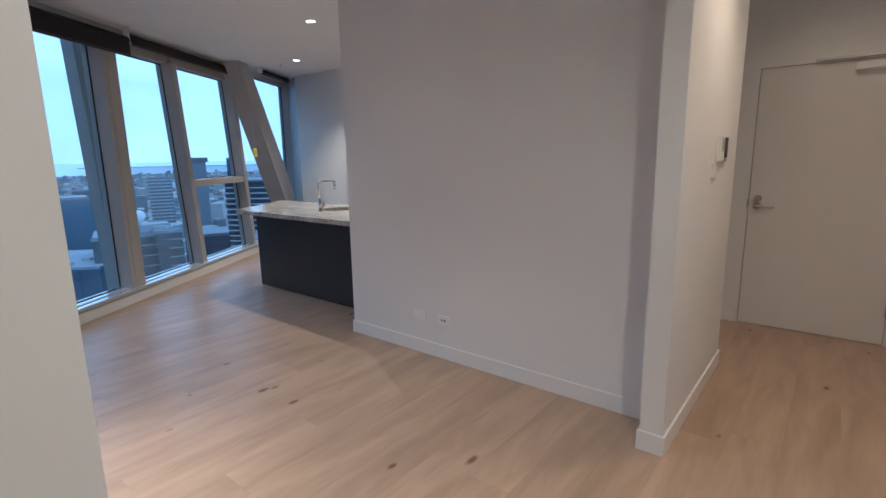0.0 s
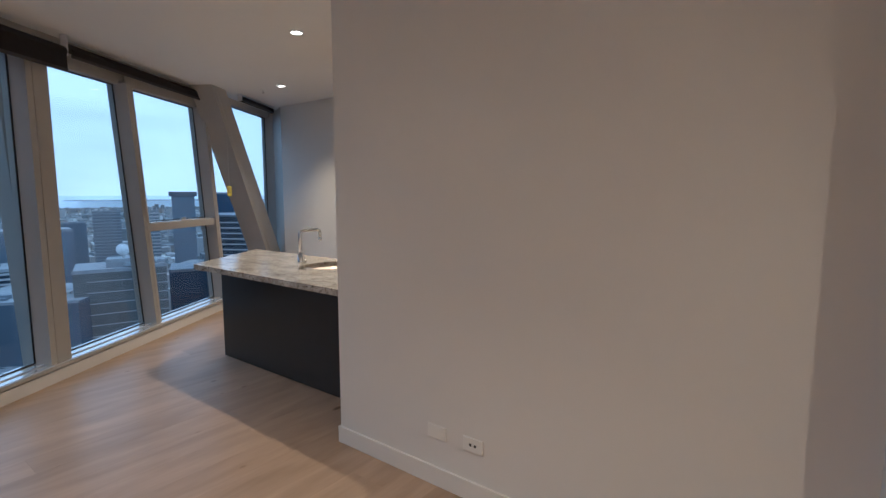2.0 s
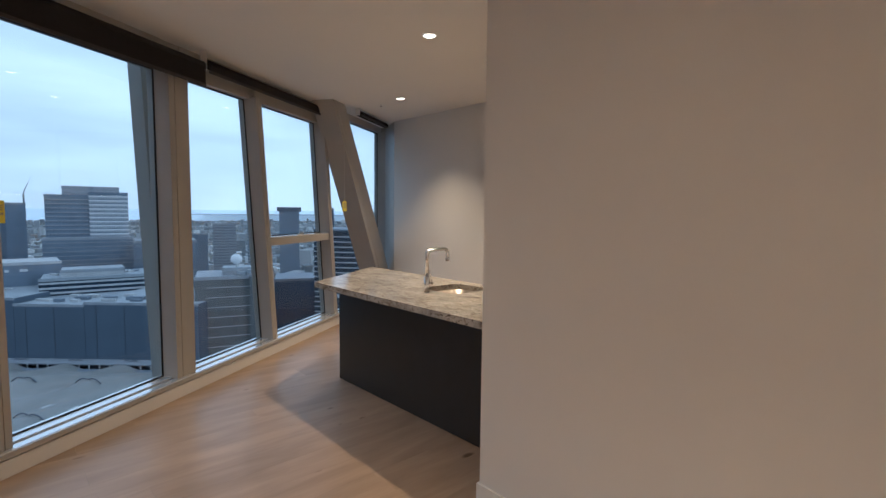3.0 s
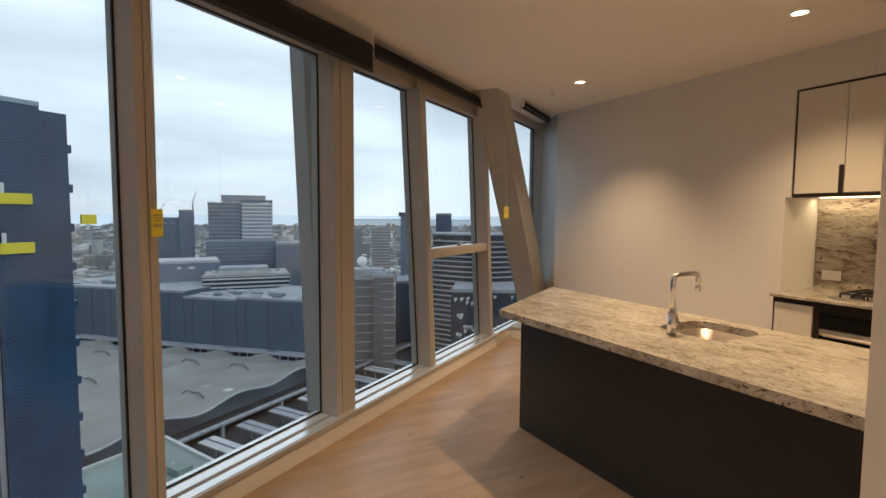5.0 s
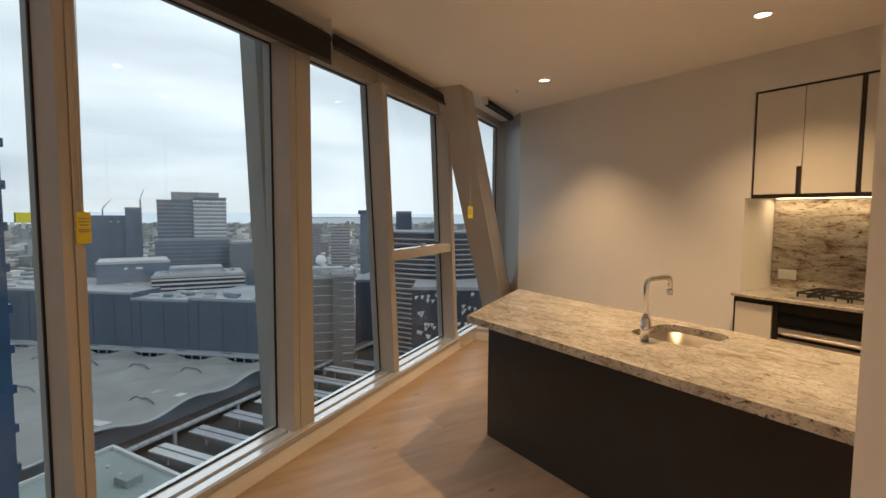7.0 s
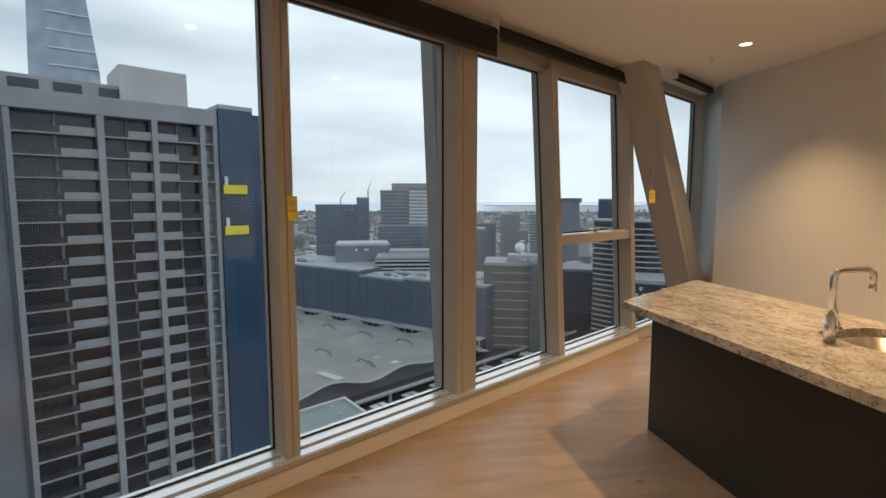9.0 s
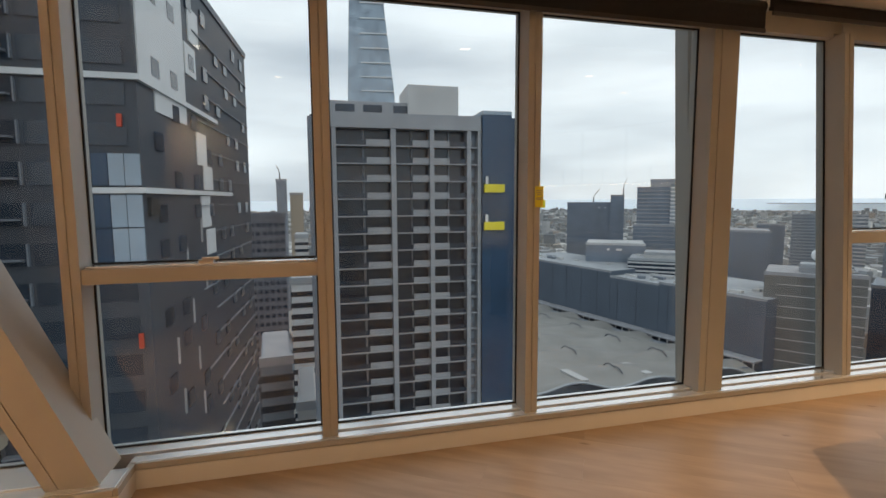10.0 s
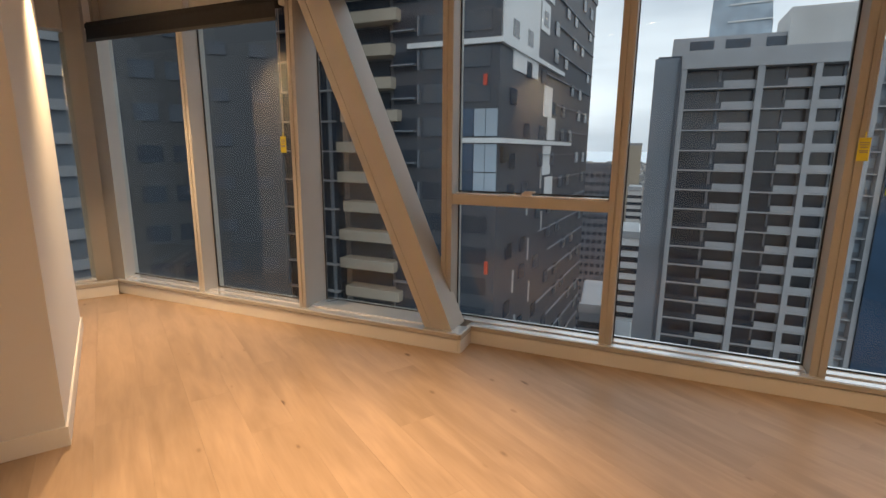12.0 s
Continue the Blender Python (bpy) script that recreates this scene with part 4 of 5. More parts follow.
def tower_with_balconies():
    t = thing("apartment_tower", "grey concrete apartment tower with rows of balconies", "building", at=(-95, 18, GROUND))
    part("walls", box((-108, 1.0, GROUND), (-89.6, 31, 16.0)), DARK_GLASS, t, "dark glazing behind the balconies")
    part("side_wall", box((-107, 0.6, GROUND), (-88.2, 4.3, 15.5)), CLAD_MID, t)
    part("side_fin", box((-88.6, 4.2, GROUND), (-87.6, 4.6, 15.5)), CLAD_DARK, t)
    part("parapet", box((-108, 4.4, 13.7), (-87.3, 31.2, 16.3), 0.05), CONCRETE, t)
    part("roof_house", box((-104, 3.0, 16.3), (-93, 20, 19.2), 0.05), CONCRETE, t)
    part("roof_plant", box((-102, 18.6, 16.3), (-92, 28.2, 22.4), 0.05), CONCRETE_PALE, t)
    for y in (5.5, 10.5, 16.0):
        part("roof_opening", box((-92.98, y, 17.2), (-92.9, y + 3.4, 18.6)), DARK_GLASS, t)
    for y, w in ((4.9, 0.7), (15.07, 0.9), (22.0, 0.8), (28.9, 0.8), (30.9, 0.7)):
        part("pier", box((-89.6, y - w / 2, GROUND), (-87.4, y + w / 2, 14.0), 0.04), CONCRETE, t)
    slab = to_mesh("balcony_slab", box((-89.6, 4.9, -0.10), (-87.7, 30.9, 0.10)), CONCRETE)
    bays = ((5.25, 14.62), (15.52, 21.6), (22.4, 28.5))
    halves = ((0.55, 1.0, 0.0, 0.55), (0.5, 1.0, 0.0, 0.5), (0.0, 0.48, 0.48, 1.0))
    rail = [to_mesh("balustrade", box((-88.05, a + (b - a) * h[0], 0.14), (-87.85, a + (b - a) * h[1], 1.12)), CONCRETE) for (a, b), h in zip(bays, halves)]
    glass_rail = [to_mesh("glass_balustrade", box((-88.0, a + (b - a) * h[2], 0.14), (-87.95, a + (b - a) * h[3], 1.0)), DARK_GLASS) for (a, b), h in zip(bays, halves)]
    divider = [to_mesh("glazing_bar", box((-89.6, a + (b - a) * 0.48, 0.0), (-89.2, a + (b - a) * 0.52, 2.9)), CLAD_MID) for a, b in bays]
    small = to_mesh("window", box((-89.62, 29.5, 0.9), (-88.9, 30.4, 2.2)), PALE_GLASS)
    infill = part("stair_wall", box((-89.5, 28.9, GROUND), (-88.95, 30.9, 14.0)), CLAD_MID, t)
    for k in range(24):
        z = 13.8 - 3.07 * (k + 1)
        shared("balcony_slab", slab, t, (0, 0, z))
        for n_ in range(3):
            shared("balustrade", rail[n_], t, (0, 0, z))
            shared("glass_balustrade", glass_rail[n_], t, (0, 0, z))
            shared("glazing_bar", divider[n_], t, (0, 0, z))
        shared("window", small, t, (0, 0, z))
    part("blue_wing", box((-104, 31.3, GROUND), (-86.9, 36.9, 16.6)), BLUE_GLASS, t, "blue glass curtain wall")
    part("blue_wing_side", box((-104, 36.9, GROUND), (-88.5, 41.0, 16.4)), BLUE_GLASS, t)
    part("crown_rail", box((-104, 31.3, 16.6), (-86.8, 36.9, 17.3), 0.05), PALE_GLASS, t)
    rib = to_mesh("curtain_rib", box((-86.92, 31.3, -0.05), (-86.86, 36.9, 0.05)), BLUE_GLASS)
    balc = to_mesh("corner_balcony", box((-96, 40.6, 0), (-90, 42.2, 1.3), 0.05), BLUE_GLASS)
    for k in range(24):
        z = 13.8 - 3.07 * (k + 1)
        shared("curtain_rib", rib, t, (0, 0, z))
        if k % 2 == 0:
            shared("corner_balcony", balc, t, (0, 0, z))
    for y0, y1, z in ((31.5, 35.4, 2.6), (31.5, 35.4, -4.3), (41.5, 43.6, -0.3)):
        bm = box((-86.8, y0, z), (-86.3, y1, z + 1.5), 0.04)
        part("loading_platform", bm, YELLOW, t, "yellow loading platform")
    for z in (4.1, -2.8):
        part("platform_post", box((-86.7, 31.8, z), (-86.5, 32.3, z + 1.4)), CLAD_WHITE, t)


tower_with_balconies()


def supertall():
    d = 420.0
    t = thing("skyscraper", "slender pale glass skyscraper with white floor bands", "building", at=far(84, d, GROUND))
    bm = bmesh.new()
    rows = []
    levels = [(GROUND, 86.5, 80.9), (rise(d, 11.5), 86.4, 81.2), (rise(d, 20.0), 86.1, 82.2), (rise(d, 32.0), 85.6, 83.4)]
    for z, a, b in levels:
        p, q, r, s_ = far(a, d, z), far(b, d, z), far(b, d + 30, z), far(a, d + 30, z)
        rows.append([bm.verts.new(v) for v in (p, q, r, s_)])
    for a, b in zip(rows, rows[1:]):
        for k in range(4):
            bm.faces.new((a[k], a[(k + 1) % 4], b[(k + 1) % 4], b[k]))
    bm.faces.new(rows[-1])
    bmesh.ops.recalc_face_normals(bm, faces=bm.faces)
    part("shaft", bm, PALE_GLASS, t)
    for k in range(14):
        el = 10.5 + 1.45 * k
        z = rise(d, el)
        f = max(0.0, (el - 11.5) / 8.5)
        p, q = far(86.4 - 1.5, d - 1.0, z), far(81.2 + 1.0 * f, d - 1.0, z)
        bm = bmesh.new()
        for (x0, y0, z0), (x1, y1, z1) in (((p.x, p.y, z), (q.x, q.y, z)),):
            vs = [bm.verts.new(v) for v in ((x0, y0, z - 0.45), (x1, y1, z - 0.45), (x1, y1, z + 0.45), (x0, y0, z + 0.45), (x0 - 2, y0, z - 0.45), (x1 - 2, y1, z - 0.45), (x1 - 2, y1, z + 0.45), (x0 - 2, y0, z + 0.45))]
            for f_ in ((0, 1, 2, 3), (7, 6, 5, 4), (3, 2, 6, 7), (0, 4, 5, 1)):
                bm.faces.new([vs[i] for i in f_])
        part("floor_band", bm, CLAD_WHITE, t)


supertall()


def dark_tower():
    """The tower across the street: two faces meeting at one corner, white bands, stepped white panels."""
    t = thing("dark_tower", "charcoal tower with white bands and stepped white panels", "building", at=(-60, -20, GROUND))
    top = 23.5
    part("walls", prism([(-43.6, -11.1), (-43.6, -21.6), (-85.6, -21.6), (-85.6, -8.6)], GROUND, top), TOWER_GREY, t)
    part("parapet", prism([(-43.4, -10.9), (-43.4, -21.6), (-85.8, -21.6), (-85.8, -8.4)], top, top + 0.8), CLAD_DARK, t)

    def face(x):
        return -11.1 + (x + 43.6) / (-42.0) * 2.5

    def flank(x0, x1, z0, z1, out, mat, name, label=""):
        part(name, prism([(x0, face(x0) - 0.05), (x1, face(x1) - 0.05), (x1, face(x1) + out), (x0, face(x0) + out)], z0, z1), mat, t, label)

    for z in (10.5, 2.0):
        part("white_band", box((-43.6, -20.0 if z > 5 else -14.4, z), (-43.25, -10.75, z + 0.45)), CLAD_WHITE, t, "white floor band")
        flank(-43.3, -66 if z > 5 else -72, z, z + 0.45, 0.35, CLAD_WHITE, "white_band", "white floor band")
    flank(-44.0, -55.0, 11.0, 23.3, 0.12, CLAD_WHITE, "white_panel")
    flank(-47.0, -55.0, 8.8, 11.0, 0.12, CLAD_WHITE, "white_panel")
    for x0, z0, z1 in ((-58, 5.2, 8.6), (-60, 2.6, 5.2), (-58.5, -1.5, 1.9), (-60, -4.6, -1.8), (-55.5, 14.0, 17.0), (-57.0, 17.5, 21.0)):
        flank(x0, x0 - 3.4, z0, z1, 0.12, CLAD_WHITE, "white_panel")
    win = []
    for k in range(22):
        z = 20.6 - 3.0 * k
        for n_, x in enumerate((-46.5, -51.0, -56.5, -61.5, -66.5, -71.0, -76.0, -81.0)):
            if (k * 3 + n_ * 5) % 7 < 4:
                flank(x, x - 1.7, z, z + 1.5, 0.16, DARK_GLASS, "window")
        for y in (-13.2, -17.3, -20.3):
            if not (y > -14 and -4 < z < 5):
                win.append((y, z))
    wide = to_mesh("window", box((-43.7, -1.3, 0), (-43.5, 1.3, 1.7)), DARK_GLASS)
    jamb = to_mesh("window_jamb", box((-43.62, 1.3, 0), (-43.3, 1.42, 1.7)), CLAD_MID)
    for y, z in win:
        shared("window", wide, t, (0, y, z))
        if y < -15:
            shared("window_jamb", jamb, t, (0, y, z))
    for z0, z1 in ((2.6, 5.0), (-0.6, 1.9), (-3.4, -0.7)):
        for n_ in range(3):
            part("glazed_corner", box((-43.64, -14.4 + 1.1 * n_, z0), (-43.4, -13.35 + 1.1 * n_, z1)), PALE_GLASS if n_ else BLUE_GLASS, t)
    # Near-black slab painted in for the shade of a balcony recess.
    flank(-44.3, -46.0, 0.2, 1.7, 0.3, SLOT, "balcony_shade_slab")
    for k in range(20):
        flank(-63.0 if k % 3 else -58.0, -85.0, 18.8 - 3.0 * k, 18.90 - 3.0 * k, 0.25, CLAD_MID, "slab_line", "thin grey slab edge")
    for k in range(16):
        flank(-49.0 - (k * 5) % 11, -49.2 - (k * 5) % 11, -42.0 + 2.6 * k, -39.6 + 2.6 * k, 0.15, CONCRETE, "upright_trim", "thin pale upright trim")
    for y, z, h in ((-12.5, 7.0, 0.95), (-12.0, -10.2, 1.2)):
        part("red_panel", box((-43.55, y, z), (-43.3, y + 0.32, z + h)), RED, t, "red panel")
    # narrower slabs between the dark tower and the balcony wing
    slab = to_mesh("slab_edge", box((-43.8, -21.6, 0), (-42.9, -19.2, 0.14)), CLAD_MID)
    for k in range(26):
        shared("slab_edge", slab, t, (0, 0, 21.0 - 3.0 * k))
    w = thing("balcony_wing", "dark tower wing with warm concrete balconies", "building", at=(-50, -26, GROUND))
    part("walls", box((-60, -28.2, GROUND), (-44.4, -21.7, 26)), CLAD_DARK, w)
    part("roof", box((-60, -28.2, 26), (-44.2, -21.7, 26.5)), CONCRETE, w)
    tan = to_mesh("balcony", box((-44.5, -27.8, 0), (-42.6, -21.4, 1.05), 0.04), RENDER_WARM)
    glaz = to_mesh("window", box((-44.45, -27.4, 0), (-44.2, -22.4, 1.7)), DARK_GLASS)
    for k in range(28):
        z = 22.0 - 3.0 * k
        shared("balcony", tan, w, (0, (0.6 if k % 3 == 0 else 0.0), z))
        shared("window", glaz, w, (0, 0, z + 1.1))
    g = thing("glazed_wing", "dark glazed tower wing with pale slab edges", "building", at=(-48, -36, GROUND))
    part("walls", box((-60, -40, GROUND), (-43.4, -28.3, 25)), DARK_GLASS, g)
    part("roof", box((-60, -40, 25), (-43.2, -28.3, 25.4)), CONCRETE, g)
    ed = to_mesh("slab_edge", box((-43.6, -40, 0), (-42.8, -28.3, 0.16)), CONCRETE)
    for k in range(28):
        shared("slab_edge", ed, g, (0, 0, 22.0 - 3.0 * k))
    mu = to_mesh("glazing_bar", box((-43.5, -0.09, GROUND), (-43.0, 0.09, 25)), CLAD_MID)
    for n_ in range(6):
        shared("glazing_bar", mu, g, (0, -28.9 - 2.1 * n_, 0))


dark_tower()
block("dark_tower", "plain charcoal tower with faint blue-grey windows", 131.6, 139.5, 40, 40, 20, SHADE_TOWER, windows=(2, 3.2, 1.2, 0.9, SHADE_GLASS))
block("grey_tower", "blue-grey panelled tower with dark square windows", 139.6, 149.0, 44, 38, 20, SHADE_TOWER, windows=(3, 3.1, 1.7, 1.3, DARK_GLASS))
block("grey_tower", "grey tower with projecting balconies", 149.2, 166.0, 60, 34, 20, CLAD_MID, band=(3.1, 1.0, CONCRETE, 1.0))

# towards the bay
site = block("site_tower", "dark office tower under construction", 61.6, 55.6, 600, -0.5, 40, CLAD_HAZE, band=(4.0, 0.5, CLAD_MID, 1.0), roof=CLAD_HAZE)
for k in range(4):
    part("floodlight", box((3.0 + 7.0 * k, -0.9, rise(600, -0.5) - GROUND - 6.0), (5.0 + 7.0 * k, -0.3, rise(600, -0.5) - GROUND - 5.0)), CLAD_WHITE, site)
block("site_tower_core", "dark concrete lift core above a tower", 57.0, 55.6, 598, 0.3, 20, CLAD_HAZE)
block("office_block", "grey office block with a fine white facade grid", 54.3, 51.0, 520, 1.1, 40, CLAD_HAZE, band=(3.6, 0.7, CONCRETE, 1.0), windows=(14, 3.6, 0.7, 2.2, CLAD_DARK), roof=CLAD_HAZE)
block("office_block", "grey office block with white floor bands", 51.0, 47.9, 518, 1.4, 40, CLAD_HAZE, band=(3.6, 1.3, CLAD_WHITE, 1.0), windows=(16, 3.6, 1.0, 2.0, CONCRETE_PALE), roof=CLAD_HAZE)
block("office_plant", "grey rooftop plant house", 53.0, 48.6, 530, 1.9, 20, CONCRETE)
block("podium_block", "dark lower office block", 54.6, 47.6, 500, -2.9, 30, CLAD_HAZE, band=(3.6, 0.5, CONCRETE, 1.0))
block("dark_block", "dark mid-rise block with faint floor lines", 47.6, 42.0, 480, -3.3, 40, CLAD_HAZE, band=(4.0, 0.4, CLAD_MID, 1.0))
signed = block("dark_block", "dark commercial block with a pale roof edge and white sign", 59.5, 53.3, 440, -5.0, 40, CLAD_HAZE, roof=CONCRETE_PALE)
sign_h = rise(440, -5.0) - GROUND
for a, b in ((-6.5, -4.3), (1.2, 5.4)):
    part("sign", box((a, -0.6, sign_h - 5.6), (b, -0.3, sign_h - 3.9)), CLAD_WHITE, signed, "plain white sign")
# Solid dark walls between the bands stand in for shade inside open decks.
block("car_park", "pale car park decks over dark walls standing for deck shade", 55.0, 46.2, 405, -6.6, 40, DARK_GLASS, band=(3.2, 1.3, CONCRETE_PALE, 1.0), roof=ROOF_PALE)
block("car_park_hall", "pale flat-roofed hall on a car park", 53.4, 48.4, 408, -5.9, 26, CONCRETE_PALE, roof=ROOF_PALE)


def shopping_hall(x0, x1, top, label):
    """A windowless hall along the far side of the station, panelled in upright strips, with a pale apron on posts."""
    def along(x):
        return 200.0 + (x + 369.0) * 0.257

    turn = math.degrees(math.atan(0.257))
    w = (x1 - x0) / math.cos(math.radians(turn))
    t = thing("shopping_hall", label, "building", "shopping halls", m=pose(x0, along(x0), GROUND, 0, 0, turn))
    h = top - GROUND
    part("walls", box((0, 0, 0), (w, 60, h)), HALL, t)
    part("roof", box((0.5, 0.8, h), (w - 0.5, 60, h + 0.3)), ROOF_PALE, t, "pale flat roof")
    part("parapet", box((-0.2, -0.3, h - 0.9), (w + 0.2, 0.8, h + 0.7)), CONCRETE, t)
    seam = to_mesh("seam", box((-0.15, -0.12, 12), (0.15, 0.05, h - 1.0)), TOWER_GREY)
    k = 7.0
    while k < w - 2:
        shared("seam", seam, t, (k, 0, 0))
        k += 17.0
    part("apron", box((0, -9, 15.5), (w, 0, 16.3)), CONCRETE, t, "pale apron roof")
    post = to_mesh("apron_post", box((-0.3, -8.8, 8.0), (0.3, -8.2, 15.5)), CONCRETE_PALE)
    k = 2.0
    while k < w:
        shared("apron_post", post, t, (k, 0, 0))
        k += 6.0
    rng_ = random.Random(int(-x0))
    for n_ in range(9):
        a, b = rng_.uniform(3, w - 14), rng_.uniform(4, 30)
        part("roof_plant", box((a, b, h + 0.3), (a + rng_.uniform(3, 11), b + rng_.uniform(1, 4), h + rng_.uniform(0.8, 2.4)), 0.1), CONCRETE_PALE if n_ % 3 else CLAD_MID, t)


shopping_hall(-440.0, -322.2, -53.0, "large blue-grey windowless hall with a pale roof")
shopping_hall(-322.0, -281.2, -56.5, "blue-grey windowless hall with a pale roof")
shopping_hall(-281.0, -215.0, -55.0, "large blue-grey windowless hall with roof plant")
block("office_block", "brown-grey office block with pale ledges", 42.3, 36.9, 330, -7.3, 40, CLAD_BROWN, band=(6.2, 0.4, CONCRETE_PALE, 0.8), roof=CONCRETE)
block("office_block", "brown-grey office block with pale ledges", 36.9, 34.5, 324, -7.1, 40, CLAD_BROWN, band=(5.2, 0.4, CONCRETE_PALE, 0.55), roof=CONCRETE)
block("office_plant", "pale stepped rooftop plant house", 39.6, 35.6, 338, -6.4, 18, CONCRETE, roof=ROOF_PALE)
block("dark_block", "dark blue flat-roofed block", 34.3, 29.9, 385, -7.8, 40, BLUE_GLASS, roof=CLAD_MID)
flared = block("slim_tower", "slim dark residential tower with a flared crown", 33.7, 31.6, 600, -0.1, 20, CLAD_HAZE, band=(4.0, 0.5, CLAD_MID, 1.0), roof=CLAD_HAZE)
crown_h = rise(600, -0.1) - GROUND
part("crown", box((-13.5, -1.5, crown_h - 1.0), (13.5, 7, crown_h + 4.0), 0.3), CLAD_DARK, flared, "flared dark crown")
block("slim_tower", "slim dark blue tower with a notched top", 29.6, 27.8, 650, 0.15, 20, BLUE_GLASS)
block("slab_block", "pale banded apartment slab", 37.0, 34.9, 760, -1.6, 20, CLAD_MID, band=(4.5, 1.8, CONCRETE_PALE, 1.0))
block("slab_block", "grey finely banded apartment slab", 40.4, 38.15, 700, -1.6, 20, CLAD_MID, band=(3.6, 1.3, CONCRETE, 1.0))
block("slab_block", "dark banded apartment slab", 43.2, 40.9, 760, -2.6, 20, CLAD_HAZE, band=(4.5, 1.0, CLAD_MID, 1.0))
block("black_office", "black office block with small white window flashes", 27.8, 19.0, 285, -8.7, 40, DARK_GLASS)


def striped_office():
    """A long building with white floor bands that bow outwards."""
    d = 330.0
    t = thing("striped_office", "curved dark glass office with white floor bands", "building", at=far(25, d, GROUND))

    def outline(grow):
        front = [far(30.0 - k * 1.1, d - 14 * math.sin(math.pi * k / 10) - grow) for k in range(11)]
        rear = [far(19.0 + k * 1.1, d + 34) for k in range(11)]
        return [(p.x, p.y) for p in front + rear]

    top = rise(d, -2.3)
    part("walls", prism(outline(0), GROUND, top), DARK_GLASS, t)
    part("roof", prism(outline(1.0), top, top + 1.0), CLAD_MID, t)
    me = to_mesh("floor_band", prism(outline(1.2), 0, 0.65), CONCRETE_PALE)
    for k in range(24):
        shared("floor_band", me, t, (0, 0, top - 4.0 - 3.3 * k))


striped_office()

f = thing("white_flashes", "small white angled window hoods on a black office", "window hoods", m=pose(0, 0, 0))
bm0 = bmesh.new()
vs = [bm0.verts.new(v) for v in ((0, 0, 0), (1.5, 0, 2.2), (-0.6, 0, 2.2), (0, 1, 0), (1.5, 1, 2.2), (-0.6, 1, 2.2))]
for fc in ((0, 1, 2), (5, 4, 3), (0, 3, 4, 1), (1, 4, 5, 2), (2, 5, 3, 0)):
    bm0.faces.new([vs[i] for i in fc])
me = to_mesh("hood", bm0, CLAD_WHITE)
for k in range(46):
    az = random.uniform(20.0, 27.4)
    p = far(az, 283.6, rise(284, random.uniform(-15.0, -9.6)))
    shared("hood", me, f, p)

# satellite dish on the brown-grey office
p = far(38.15, 345, rise(338, -6.4) + 0.3)
s = thing("satellite_dish", "large white rooftop satellite dish", "dish", at=p)
bm = bmesh.new()
bmesh.ops.create_uvsphere(bm, u_segments=24, v_segments=12, radius=5.0)
bmesh.ops.delete(bm, geom=[v for v in bm.verts if v.co.z < 2.6], context="VERTS")
bmesh.ops.transform(bm, verts=bm.verts, matrix=Matrix.Translation(p + Vector((0, 0, 5.5))) @ Vector((0.6, -0.7, 0.35)).to_track_quat("Z", "Y").to_matrix().to_4x4() @ Matrix.Translation((0, 0, -4.5)))
smooth(part("reflector", bm, CLAD_WHITE, s))
part("mast", tube(p + Vector((0, 0, -1.0)), p + Vector((0, 0, 4.0)), 0.7), CONCRETE_PALE, s)
for k in range(10):
    p = far(random.uniform(34.6, 38.6), random.uniform(328, 350), rise(330, -7.0))
    u_ = thing("roof_unit", "pale rooftop air-conditioning unit", "roof unit", group="rooftop units", at=p)
    w = random.uniform(1.5, 4)
    part("casing", box((p.x - w, p.y - w, p.z - 1), (p.x + w, p.y + w, p.z + random.uniform(1, 2.5)), 0.1), ROOF_PALE, u_)


for az0, az1, d, el in ((54.0, 47.2, 408, -6.6),):
    for k in range(9):
        p = far(az1 + (az0 - az1) * (k + random.uniform(0.15, 0.85)) / 9, d + random.uniform(7, 20), rise(d, el) + 0.2)
        u_ = thing("roof_unit", "grey rooftop plant box with a vent cowl", "roof unit", group="rooftop units", at=p)
        w, l_, h = random.uniform(1.0, 3.2), random.uniform(1.0, 4.5), random.uniform(0.8, 2.2)
        part("casing", box((p.x - w, p.y - l_, p.z), (p.x + w, p.y + l_, p.z + h), 0.1), CONCRETE_PALE if k % 3 else CLAD_MID, u_)
        part("cowl", tube((p.x, p.y, p.z + h), (p.x, p.y, p.z + h + 0.7), 0.5, 0.35, segments=10), CLAD_MID, u_)


def crane(az, d, z0, h, lean):
    p = far(az, d, z0)
    c = thing("tower_crane", "thin luffing tower crane on a rooftop", "crane", group="tower cranes", at=p)
    tip = Vector((p.x + lean, p.y + lean, z0 + h * 2.3))
    head = Vector((p.x, p.y, z0 + h))
    part("mast", box((p.x - 0.5, p.y - 0.5, z0), (p.x + 0.5, p.y + 0.5, z0 + h)), CLAD_MID, c)
    bm = tube(head, tip, 0.16, segments=5)
    add_tube(bm, head + Vector((0, 0, 1.3)), tip, 0.16, segments=5)
    for k in range(8):
        a = head.lerp(tip, k / 8)
        add_tube(bm, a, (head + Vector((0, 0, 1.3))).lerp(tip, (k + 0.5) / 8), 0.1, segments=4)
    part("jib", bm, CLAD_MID, c)
    part("pendant", tube(head + Vector((0, 0, 2.5)), tip, 0.08, segments=4), CLAD_MID, c)


crane(58.8, 600, rise(600, -0.5), 7, 5)
crane(55.7, 600, rise(600, 0.3), 9, 3)
crane(94.0, 420, rise(420, 2.3), 5, -3)


